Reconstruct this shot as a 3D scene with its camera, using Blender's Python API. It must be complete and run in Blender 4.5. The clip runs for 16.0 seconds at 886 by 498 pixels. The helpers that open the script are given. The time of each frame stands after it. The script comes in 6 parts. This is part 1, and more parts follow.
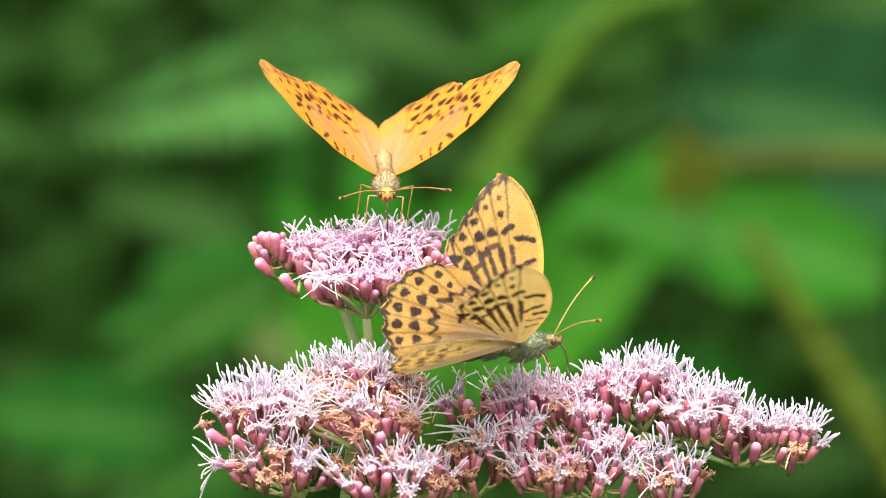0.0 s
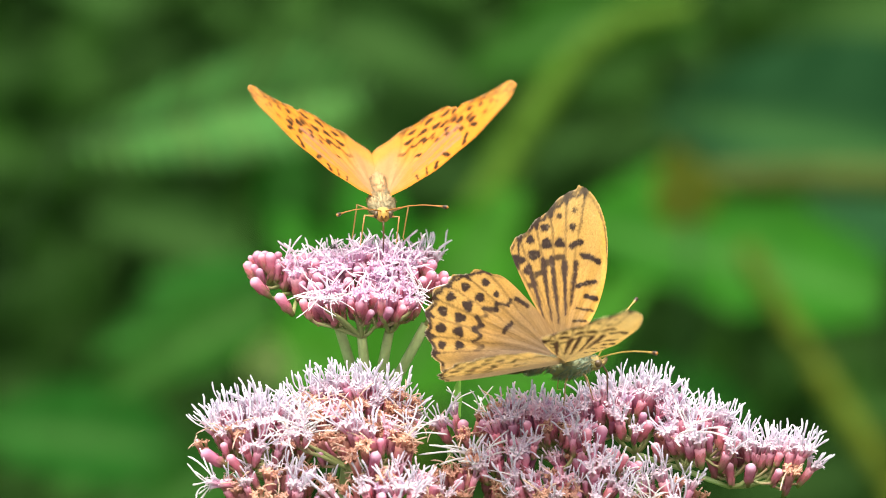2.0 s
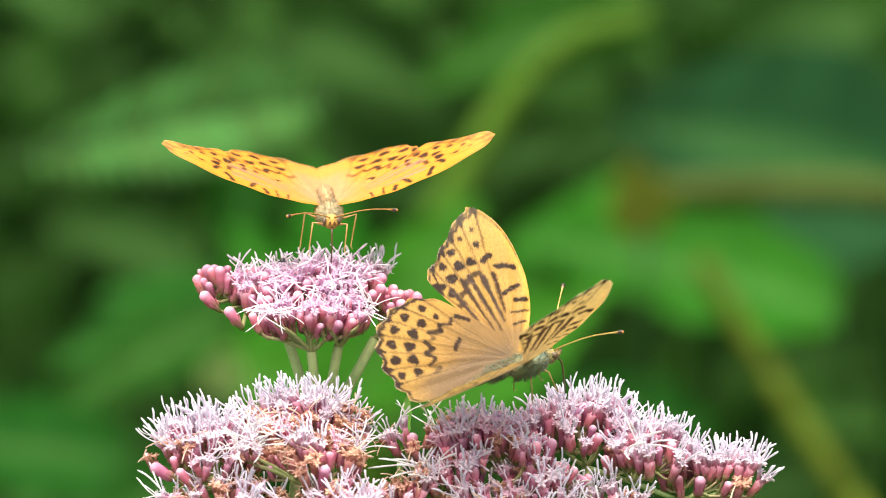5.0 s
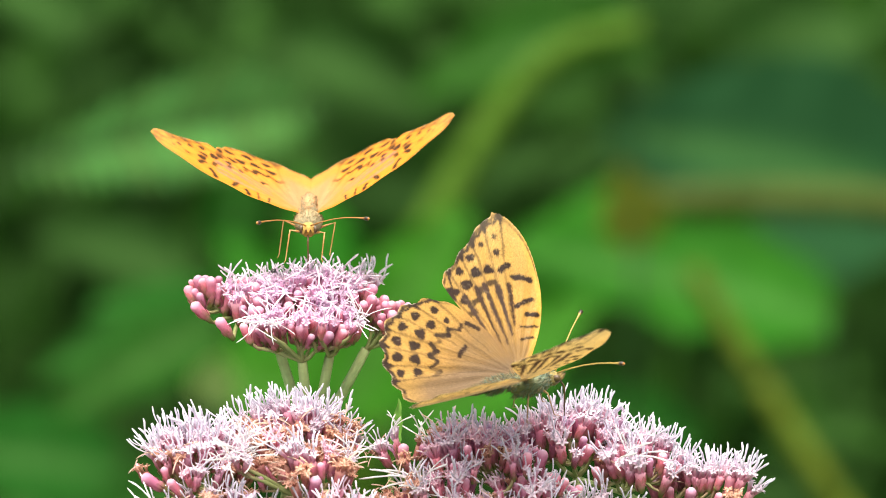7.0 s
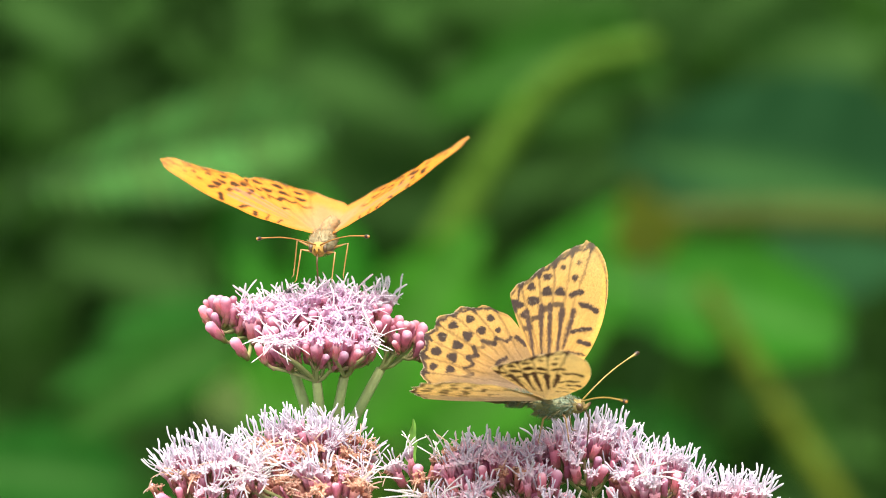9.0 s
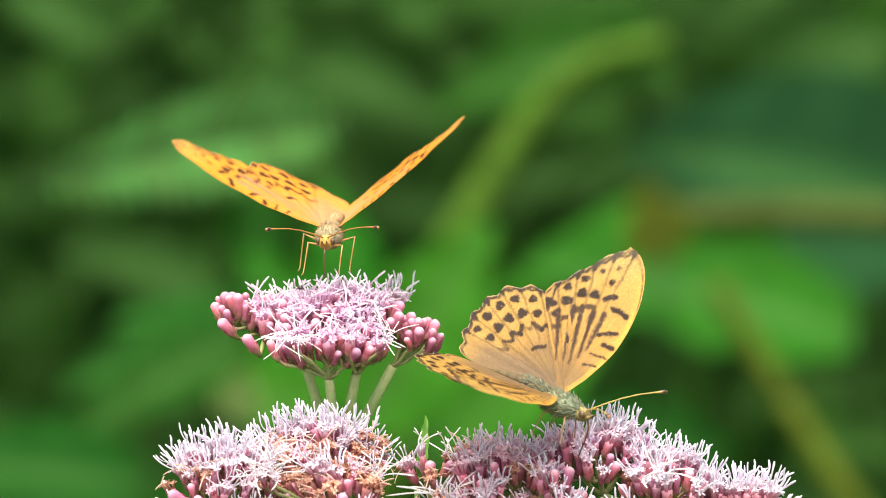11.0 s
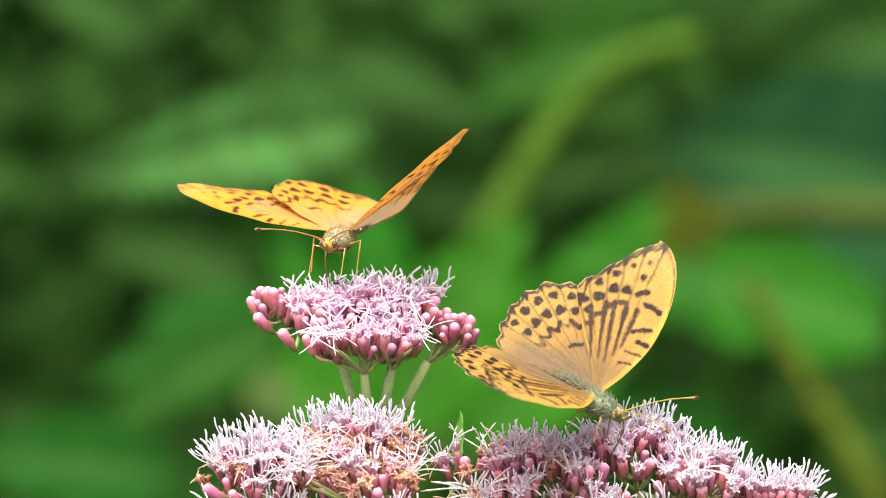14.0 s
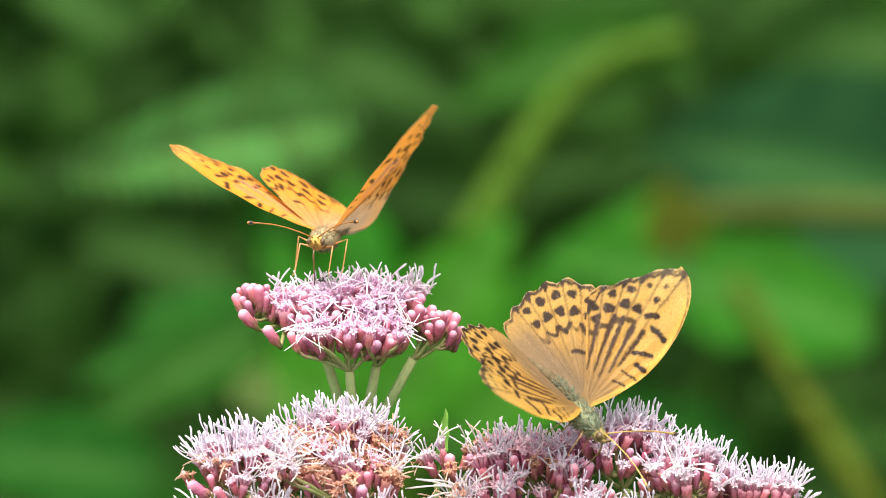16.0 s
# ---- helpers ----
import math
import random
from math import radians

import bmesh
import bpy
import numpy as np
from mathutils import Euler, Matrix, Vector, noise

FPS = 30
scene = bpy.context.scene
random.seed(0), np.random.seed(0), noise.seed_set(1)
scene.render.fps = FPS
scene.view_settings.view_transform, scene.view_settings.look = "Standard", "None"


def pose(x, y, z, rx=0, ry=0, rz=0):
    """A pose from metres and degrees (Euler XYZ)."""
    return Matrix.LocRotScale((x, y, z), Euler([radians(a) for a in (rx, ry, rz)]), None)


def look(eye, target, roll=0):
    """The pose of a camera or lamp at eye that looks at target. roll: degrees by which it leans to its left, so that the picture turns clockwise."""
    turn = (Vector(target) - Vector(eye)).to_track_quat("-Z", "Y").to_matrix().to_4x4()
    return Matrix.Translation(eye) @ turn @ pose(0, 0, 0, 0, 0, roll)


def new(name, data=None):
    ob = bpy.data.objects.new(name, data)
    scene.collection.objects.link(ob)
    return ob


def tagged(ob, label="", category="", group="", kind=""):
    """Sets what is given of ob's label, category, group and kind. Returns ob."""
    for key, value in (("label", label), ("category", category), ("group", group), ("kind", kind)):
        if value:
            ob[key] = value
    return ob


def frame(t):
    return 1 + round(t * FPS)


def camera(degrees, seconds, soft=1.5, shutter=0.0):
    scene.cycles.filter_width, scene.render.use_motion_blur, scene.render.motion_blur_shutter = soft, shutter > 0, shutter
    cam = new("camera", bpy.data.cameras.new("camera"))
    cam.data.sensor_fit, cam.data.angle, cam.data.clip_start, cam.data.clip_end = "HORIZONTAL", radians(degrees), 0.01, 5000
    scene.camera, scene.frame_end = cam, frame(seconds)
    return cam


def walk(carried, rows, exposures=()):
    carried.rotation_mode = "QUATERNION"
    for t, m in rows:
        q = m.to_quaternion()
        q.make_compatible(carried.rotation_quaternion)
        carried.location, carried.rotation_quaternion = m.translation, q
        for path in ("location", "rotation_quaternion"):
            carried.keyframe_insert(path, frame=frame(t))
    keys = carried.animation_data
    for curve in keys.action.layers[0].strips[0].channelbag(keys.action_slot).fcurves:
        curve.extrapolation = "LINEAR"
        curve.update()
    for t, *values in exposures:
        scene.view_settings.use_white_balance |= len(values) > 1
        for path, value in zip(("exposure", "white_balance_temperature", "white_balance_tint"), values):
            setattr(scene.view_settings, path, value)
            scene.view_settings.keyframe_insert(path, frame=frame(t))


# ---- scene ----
FOCUS = 1.2871  # metres from the camera to the plane of sharpness
cam = camera(8.0, 16.0, soft=0.45, shutter=0.5)
walk(cam, [
    (0, pose(0.00000, -1.27453, 1.27912, 82.0000, -0.0000, 0.0000)),
    (0.5, pose(-0.00025, -1.27450, 1.27939, 82.0477, -0.0912, 0.0568)),
    (1, pose(-0.00050, -1.27446, 1.27963, 82.0910, -0.1679, 0.1134)),
    (1.5, pose(-0.00034, -1.27443, 1.27986, 82.1323, -0.2590, 0.0961)),
    (2, pose(0.00018, -1.27442, 1.27993, 82.1453, -0.1937, -0.0053)),
    (2.5, pose(0.00050, -1.27442, 1.27991, 82.1421, -0.1792, -0.0655)),
    (3, pose(0.00058, -1.27441, 1.28001, 82.1589, -0.1906, -0.0775)),
    (3.5, pose(0.00054, -1.27439, 1.28016, 82.1864, -0.3994, -0.0417)),
    (4, pose(0.00081, -1.27435, 1.28045, 82.2381, -0.3379, -0.0996)),
    (4.5, pose(0.00135, -1.27434, 1.28049, 82.2457, -0.2460, -0.2090)),
    (5, pose(0.00224, -1.27434, 1.28047, 82.2429, -0.1441, -0.3829)),
    (5.2, pose(0.00252, -1.27434, 1.28049, 82.2455, -0.1589, -0.4310)),
    (7.5, pose(0.00256, -1.27424, 1.28120, 82.3741, -0.2554, -0.4261)),
    (8, pose(0.00241, -1.27419, 1.28156, 82.4382, -0.3188, -0.3912)),
    (8.5, pose(0.00215, -1.27417, 1.28174, 82.4701, -0.2565, -0.3526)),
    (11, pose(0.00150, -1.27419, 1.28159, 82.4441, -0.2710, -0.2335)),
    (11.5, pose(0.00121, -1.27418, 1.28161, 82.4476, -0.4798, -0.1544)),
    (12, pose(0.00073, -1.27416, 1.28180, 82.4816, -0.5631, -0.0576)),
    (12.5, pose(0.00042, -1.27414, 1.28194, 82.5061, -0.4747, -0.0123)),
    (13, pose(0.00046, -1.27416, 1.28179, 82.4791, -0.4834, -0.0182)),
    (13.5, pose(0.00043, -1.27418, 1.28165, 82.4532, -0.3671, -0.0281)),
    (14, pose(0.00004, -1.27421, 1.28140, 82.4096, -0.5589, 0.0679)),
    (14.5, pose(-0.00024, -1.27424, 1.28122, 82.3761, -0.7082, 0.1381)),
    (15, pose(-0.00004, -1.27425, 1.28118, 82.3691, -0.7624, 0.1090)),
    (15.5, pose(0.00040, -1.27424, 1.28122, 82.3760, -0.7148, 0.0231)),
    (16, pose(0.00063, -1.27423, 1.28131, 82.3917, -0.7303, -0.0160)),
])

# ---- lens ----
cam.data.dof.use_dof = True
cam.data.dof.focus_distance = FOCUS + 0.006
cam.data.dof.aperture_fstop = 19.0

# ---- light: high summer sun through thin haze and open sky ----
SUN_EL, SUN_AZ = radians(70), radians(196)
world = bpy.data.worlds.new("sky")
scene.world = world
world.use_nodes = True
wn = world.node_tree.nodes
sky = wn.new("ShaderNodeTexSky")
sky.sky_type, sky.sun_disc = "NISHITA", False
sky.dust_density, sky.ozone_density = 5.0, 0.6
sky.sun_elevation, sky.sun_rotation = SUN_EL, SUN_AZ
haze = wn.new("ShaderNodeHueSaturation")
haze.inputs["Saturation"].default_value = 0.5
world.node_tree.links.new(sky.outputs[0], haze.inputs["Color"])
world.node_tree.links.new(haze.outputs[0], wn["Background"].inputs[0])
wn["Background"].inputs[1].default_value = 0.21
sun = new("sun", bpy.data.lights.new("sun", "SUN"))
sun.data.energy, sun.data.angle, sun.data.color = 4.9, radians(75), (1.0, 0.90, 0.77)
# the sun stands near the zenith, spread by thin haze
sun_dir = Vector((math.sin(SUN_AZ) * math.cos(SUN_EL), math.cos(SUN_AZ) * math.cos(SUN_EL), math.sin(SUN_EL)))
sun.matrix_world = look(sun_dir * 10, (0, 0, 0))
scene.view_settings.exposure = 0.72

# ---- scale and axes: mm across and up in the plane of sharpness, mm towards the camera ----
MM = 0.001
TILT = radians(8)
ORIGIN = Vector((0, 0, 1.10))
RIGHT, UP, BACK = Vector((1, 0, 0)), Vector((0, math.sin(TILT), math.cos(TILT))), Vector((0, -math.cos(TILT), math.sin(TILT)))
EYE = ORIGIN + BACK * FOCUS


def at(u, v, w=0.0):
    """A place u mm right, v mm up and w mm towards the camera from the middle of the plane of sharpness."""
    return ORIGIN + (RIGHT * u + UP * v + BACK * w) * MM


def far(u, v, d):
    """The place d metres from the camera that lies behind (u, v) of the plane of sharpness."""
    k = d / FOCUS
    return EYE + (RIGHT * u + UP * v) * MM * k - BACK * d


# ---- mesh helpers ----
class Soup:
    """Vertices, faces and a pigment for each vertex."""

    def __init__(self):
        self.v, self.f, self.c = [], [], []

    def tube(self, pts, radii, sides, cols, cap=True):
        pts = [Vector(p) for p in pts]
        base = len(self.v)
        side = None
        for i, p in enumerate(pts):
            d = (pts[min(i + 1, len(pts) - 1)] - pts[max(i - 1, 0)]).normalized()
            if side is None:
                side = d.orthogonal().normalized()
            side = (side - d * side.dot(d)).normalized()
            other = d.cross(side)
            for k in range(sides):
                a = 2 * math.pi * k / sides
                self.v.append(p + (side * math.cos(a) + other * math.sin(a)) * radii[i])
                self.c.append(cols[i])
        for i in range(len(pts) - 1):
            for k in range(sides):
                a, b = base + i * sides + k, base + i * sides + (k + 1) % sides
                self.f.append((a, b, b + sides, a + sides))
        if cap:
            self.f.append(tuple(range(base + (len(pts) - 1) * sides, base + len(pts) * sides)))
            self.f.append(tuple(range(base + sides - 1, base - 1, -1)))

    def blob(self, centre, axes, cols, rings=8, sides=10, wobble=0.0):
        """An ellipsoid; axes are three vectors, cols the pigments from the end of the first axis to its start."""
        base = len(self.v)
        c = Vector(centre)
        ax = [Vector(a) for a in axes]
        for i in range(rings + 1):
            th = math.pi * i / rings
            col = mix3(cols[0], cols[1], i / rings)
            for k in range(sides):
                a = 2 * math.pi * k / sides
                r = math.sin(th) * (1 + wobble * random.uniform(-1, 1))
                self.v.append(c + ax[0] * math.cos(th) + ax[1] * r * math.cos(a) + ax[2] * r * math.sin(a))
                self.c.append(col)
        for i in range(rings):
            for k in range(sides):
                a, b = base + i * sides + k, base + i * sides + (k + 1) % sides
                self.f.append((a, a + sides, b + sides, b))

    def mesh(self, name, material, smooth=True):
        me = bpy.data.meshes.new(name)
        me.from_pydata([tuple(p) for p in self.v], [], self.f)
        return finish(me, self.c, material, smooth)


def finish(me, cols, material, smooth=True):
    me.validate()
    at_ = me.color_attributes.new("pigment", "FLOAT_COLOR", "POINT")
    arr = np.ones((len(me.vertices), 4), dtype=np.float32)
    arr[:, :3] = np.asarray(cols, dtype=np.float32)[:, :3]
    at_.data.foreach_set("color", arr.ravel())
    me.materials.append(material)
    if smooth:
        me.polygons.foreach_set("use_smooth", [True] * len(me.polygons))
    me.update()
    return me


def mix3(a, b, t):
    t = max(0.0, min(1.0, t))
    return tuple(a[i] + (b[i] - a[i]) * t for i in range(3))


def part(name, me, parent, label=""):
    ob = new(name, me)
    ob.parent = parent
    return tagged(ob, label)


def thing(name, place, label, category, group=""):
    ob = new(name)
    ob.empty_display_size = 0.01
    ob.matrix_basis = place if isinstance(place, Matrix) else Matrix.Translation(place)
    return tagged(ob, label, category, group)


# ---- materials ----
def pigment_material(name, rough, translucent, grain, grain_amount, bump=0.15, vary=0.0, spec=0.3, two_layers=False):
    """A surface whose pigment is carried by the mesh, broken up by fine grain and broad blotches."""
    m = bpy.data.materials.new(name)
    m.use_nodes = True
    n, l = m.node_tree.nodes, m.node_tree.links
    bsdf, out = n["Principled BSDF"], n["Material Output"]
    att = n.new("ShaderNodeAttribute")
    att.attribute_name = "pigment"
    tex = n.new("ShaderNodeTexCoord")
    fine, broad = n.new("ShaderNodeTexNoise"), n.new("ShaderNodeTexNoise")
    fine.inputs["Scale"].default_value, fine.inputs["Detail"].default_value = grain, 3
    broad.inputs["Scale"].default_value, broad.inputs["Detail"].default_value = grain * 0.12, 2
    for node in (fine, broad):
        l.new(tex.outputs["Object"], node.inputs["Vector"])
    add = n.new("ShaderNodeMath")
    add.operation = "ADD"
    l.new(fine.outputs["Fac"], add.inputs[0])
    l.new(broad.outputs["Fac"], add.inputs[1])
    rng = n.new("ShaderNodeMapRange")
    rng.inputs["From Min"].default_value, rng.inputs["From Max"].default_value = 0.6, 1.4
    rng.inputs["To Min"].default_value, rng.inputs["To Max"].default_value = 1 - grain_amount, 1 + grain_amount
    l.new(add.outputs[0], rng.inputs["Value"])
    hsv = n.new("ShaderNodeHueSaturation")
    l.new(att.outputs["Color"], hsv.inputs["Color"])
    if vary:
        info = n.new("ShaderNodeObjectInfo")
        vr = n.new("ShaderNodeMapRange")
        vr.inputs["To Min"].default_value, vr.inputs["To Max"].default_value = 1 - vary, 1 + vary
        l.new(info.outputs["Random"], vr.inputs["Value"])
        mul = n.new("ShaderNodeMath")
        mul.operation = "MULTIPLY"
        l.new(rng.outputs[0], mul.inputs[0])
        l.new(vr.outputs[0], mul.inputs[1])
        l.new(mul.outputs[0], hsv.inputs["Value"])
        hr = n.new("ShaderNodeMapRange")
        hr.inputs["To Min"].default_value, hr.inputs["To Max"].default_value = 0.5 - vary * 0.08, 0.5 + vary * 0.08
        l.new(info.outputs["Random"], hr.inputs["Value"])
        l.new(hr.outputs[0], hsv.inputs["Hue"])
    else:
        l.new(rng.outputs[0], hsv.inputs["Value"])
    l.new(hsv.outputs["Color"], bsdf.inputs["Base Color"])
    bsdf.inputs["Roughness"].default_value = rough
    bsdf.inputs["Specular IOR Level"].default_value = spec
    if bump:
        bp = n.new("ShaderNodeBump")
        bp.inputs["Strength"].default_value, bp.inputs["Distance"].default_value = bump, 0.0003
        l.new(fine.outputs["Fac"], bp.inputs["Height"])
        l.new(bp.outputs[0], bsdf.inputs["Normal"])
    if translucent:
        tr, mx = n.new("ShaderNodeBsdfTranslucent"), n.new("ShaderNodeMixShader")
        mx.inputs[0].default_value = translucent
        if two_layers:
            # the upper and lower skins of a wing share its pigment between them
            root = n.new("ShaderNodeGamma")
            root.inputs["Gamma"].default_value = 0.5
            l.new(hsv.outputs["Color"], root.inputs["Color"])
            l.new(root.outputs[0], tr.inputs["Color"])
        else:
            l.new(hsv.outputs["Color"], tr.inputs["Color"])
        l.new(bsdf.outputs[0], mx.inputs[1])
        l.new(tr.outputs[0], mx.inputs[2])
        l.new(mx.outputs[0], out.inputs["Surface"])
    return m


MAT_WING = pigment_material("wing_scales", 0.45, 0.52, 2600, 0.10, 0.2, spec=0.18, two_layers=True)
MAT_WING_DENSE = pigment_material("dense_wing_scales", 0.6, 0.42, 2600, 0.10, 0.2, spec=0.2, two_layers=True)
MAT_WING_UNDER = pigment_material("wing_underside_scales", 0.7, 0.60, 2600, 0.10, 0.2, spec=0.12, two_layers=True)
MAT_BODY = pigment_material("insect_body", 0.75, 0.0, 1800, 0.25, 0.4, spec=0.2)
MAT_HAIR = pigment_material("insect_hair", 0.6, 0.25, 900, 0.2, 0.0, spec=0.2)
MAT_HORN = pigment_material("insect_horn", 0.35, 0.0, 1500, 0.15, 0.1, spec=0.5)
MAT_FLOWER = pigment_material("flower_tissue", 0.6, 0.38, 900, 0.20, 0.4, vary=0.22, spec=0.1)
MAT_STYLE = pigment_material("style_tissue", 0.5, 0.48, 900, 0.08, 0.0, vary=0.08, spec=0.3)
MAT_STEM = pigment_material("stem_skin", 0.55, 0.0, 700, 0.2, 0.25, spec=0.3)
MAT_FAR_STEM = pigment_material("shaded_stem_skin", 0.7, 0.0, 300, 0.25, 0.25, spec=0.05)
MAT_LEAF = pigment_material("leaf_blade", 0.6, 0.3, 90, 0.25, 0.2, vary=0.12, spec=0.02)
MAT_GROUND = pigment_material("ground_moss", 0.95, 0.0, 9, 0.45, 0.4, spec=0.0)
# matt copy of the leaf for undergrowth whose pigment carries the shade
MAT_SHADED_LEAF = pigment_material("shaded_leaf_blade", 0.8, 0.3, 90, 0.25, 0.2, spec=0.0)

# ---- ground and the far undergrowth ----
def ground():
    n, half = 60, 400.0
    s = Soup()
    for j in range(n + 1):
        for i in range(n + 1):
            a, b = (2 * i / n - 1), (2 * j / n - 1)
            x, y = half * a * abs(a) ** 2, half * b * abs(b) ** 2
            s.v.append(Vector((x, y, 0.03 * noise.noise(Vector((x, y, 0)) * 0.9) if abs(x) + abs(y) > 1 else 0)))
            s.c.append(mix3((0.035, 0.055, 0.018), (0.05, 0.09, 0.025), 0.5 + noise.noise(Vector((x, y, 3)) * 0.4)))
    for j in range(n):
        for i in range(n):
            k = j * (n + 1) + i
            s.f.append((k, k + 1, k + n + 2, k + n + 1))
    tagged(new("ground", s.mesh("ground", MAT_GROUND)), "dark mossy ground under summer undergrowth", "ground", kind="structure")


def backdrop():
    """A bank of greenery far behind, curved round the view; its pigment holds the shade."""
    s = Soup()
    nx, nz = 90, 40
    for j in range(nz + 1):
        for i in range(nx + 1):
            a = radians(-70 + 140 * i / nx)
            r = 6.2 + 0.35 * noise.noise(Vector((i * 0.35, j * 0.35, 0)))
            z = -0.05 + 4.2 * j / nz
            s.v.append(Vector((EYE.x + r * math.sin(a), EYE.y + r * math.cos(a) + 0.5 * z, z)))
            k = 0.5 + 0.9 * noise.noise(Vector((a * 9, z * 4, 5.0)))
            s.c.append(mix3((0.0046, 0.0130, 0.0026), (0.0100, 0.0340, 0.0036), k))
    for j in range(nz):
        for i in range(nx):
            k = j * (nx + 1) + i
            s.f.append((k, k + 1, k + nx + 2, k + nx + 1))
    tagged(new("backdrop", s.mesh("backdrop", MAT_GROUND)), "bank of woodland undergrowth, its green darkened for shade, far out of focus", "backdrop", kind="structure")


# ---- blurred plants behind ----
def leaf_soup(s, base, tip, normal, width, cols, fold=0.25, curl=0.12, teeth=0.06, nl=16, nw=6):
    """A broad serrate leaf blade from base to tip."""
    base, tip = Vector(base), Vector(tip)
    axis = tip - base
    length = axis.length
    ax = axis.normalized()
    nrm = (Vector(normal) - ax * Vector(normal).dot(ax)).normalized()
    side = ax.cross(nrm)
    k0 = len(s.v)
    for i in range(nl + 1):
        t = i / nl
        w = width * (math.sin(math.pi * min(1, t * 0.92 + 0.04) ** 0.75) ** 0.9 + 0.01) * (1 + teeth * (i % 2))
        for j in range(nw + 1):
            q = 2 * j / nw - 1
            lift = fold * abs(q) * w - curl * length * t * t + 0.02 * length * math.sin(t * 23) * abs(q)
            s.v.append(base + ax * (length * t) + side * (q * w) + nrm * lift)
            rib = 1.0 if abs(q) < 0.1 else 0.0
            s.c.append(mix3(mix3(cols[0], cols[1], 0.5 + 0.5 * math.sin(t * 30) * abs(q)), (0.07, 0.16, 0.04), rib * 0.4))
    for i in range(nl):
        for j in range(nw):
            k = k0 + i * (nw + 1) + j
            s.f.append((k, k + 1, k + nw + 2, k + nw + 1))


def stalk_to_ground(top, lean=(0.0, 0.0), sag=0.05):
    top = Vector(top)
    foot = Vector((top.x + lean[0], top.y + lean[1], -0.01))
    return [foot.lerp(top, t) + Vector((0, sag * math.sin(math.pi * t), 0)) for t in (0, 0.2, 0.4, 0.6, 0.8, 0.93, 1.0)]


def leafy_shoot(label, leaves, col, group="blurred leafy shoots"):
    """A shoot rooted in the ground that carries leaves: (u, v of base), (u, v of tip), distance, half width mm, facing."""
    bu, bv = leaves[0][0]
    root = far(bu, bv, leaves[0][2])
    pts = stalk_to_ground(root, (random.uniform(-0.06, 0.06), random.uniform(0, 0.1)))
    shoot = thing("leafy_shoot", (pts[0].x, pts[0].y, 0), label, "plant", group)
    off = Vector((pts[0].x, pts[0].y, 0))
    s = Soup()
    s.tube([p - off for p in pts], [0.004, 0.0038, 0.0035, 0.003, 0.0026, 0.0022, 0.0018], 7, [(0.012, 0.045, 0.006)] * 7)
    part("stem", s.mesh("stem", MAT_STEM), shoot)
    for base, tip, d, width, facing in leaves:
        k = d / FOCUS * MM
        s = Soup()
        b = far(*base, d) - off
        leaf_soup(s, b, far(*tip, d - 0.02) - off, BACK * facing[0] + UP * facing[1] + RIGHT * facing[2], width * k, col)
        j = root - off
        if (b - j).length > 0.004:
            s.tube([j, j.lerp(b, 0.5) + Vector((0, 0, 0.004)), b], [0.0016] * 3, 5, [col[0]] * 3)
        part("leaf", s.mesh("leaf", MAT_LEAF), shoot)
    return shoot


def fern(label, base, tip, d, reach, col):
    """An arching frond; pinnae hang in a comb on both sides of the rib."""
    a, b = far(*base, d), far(*tip, d - 0.1)
    pts = stalk_to_ground(a, (-0.5, 0.3))
    off = Vector((pts[0].x, pts[0].y, 0))
    frond = thing("fern", off, label, "fern")
    k = d / FOCUS * MM
    n = 19
    rib = [a.lerp(b, t / n) + UP * (math.sin(math.pi * (t / n) * 0.8) * 3 * k) for t in range(n + 1)]
    s = Soup()
    line = [p - off for p in pts[:-1] + rib]
    s.tube(line, [0.0016 - 0.0012 * i / len(line) for i in range(len(line))], 6, [(0.008, 0.028, 0.005)] * len(line))
    part("stem", s.mesh("stem", MAT_STEM), frond)
    for i in range(1, n):
        t = i / n
        size = reach * k * math.sin(math.pi * (0.12 + 0.88 * t) ** 1.3) ** 0.8
        for sg in (1, -1):
            ax = (rib[i + 1] - rib[i - 1]).normalized()
            out = (UP * sg * 0.85 + ax * 0.6 + BACK * random.uniform(0.1, 0.5)).normalized()
            s = Soup()
            leaf_soup(s, rib[i] - off, rib[i] + out * size - off, BACK + UP * 0.6, size * 0.085, col, nl=10, nw=2, teeth=0.35)
            part("pinna", s.mesh("pinna", MAT_LEAF), frond)


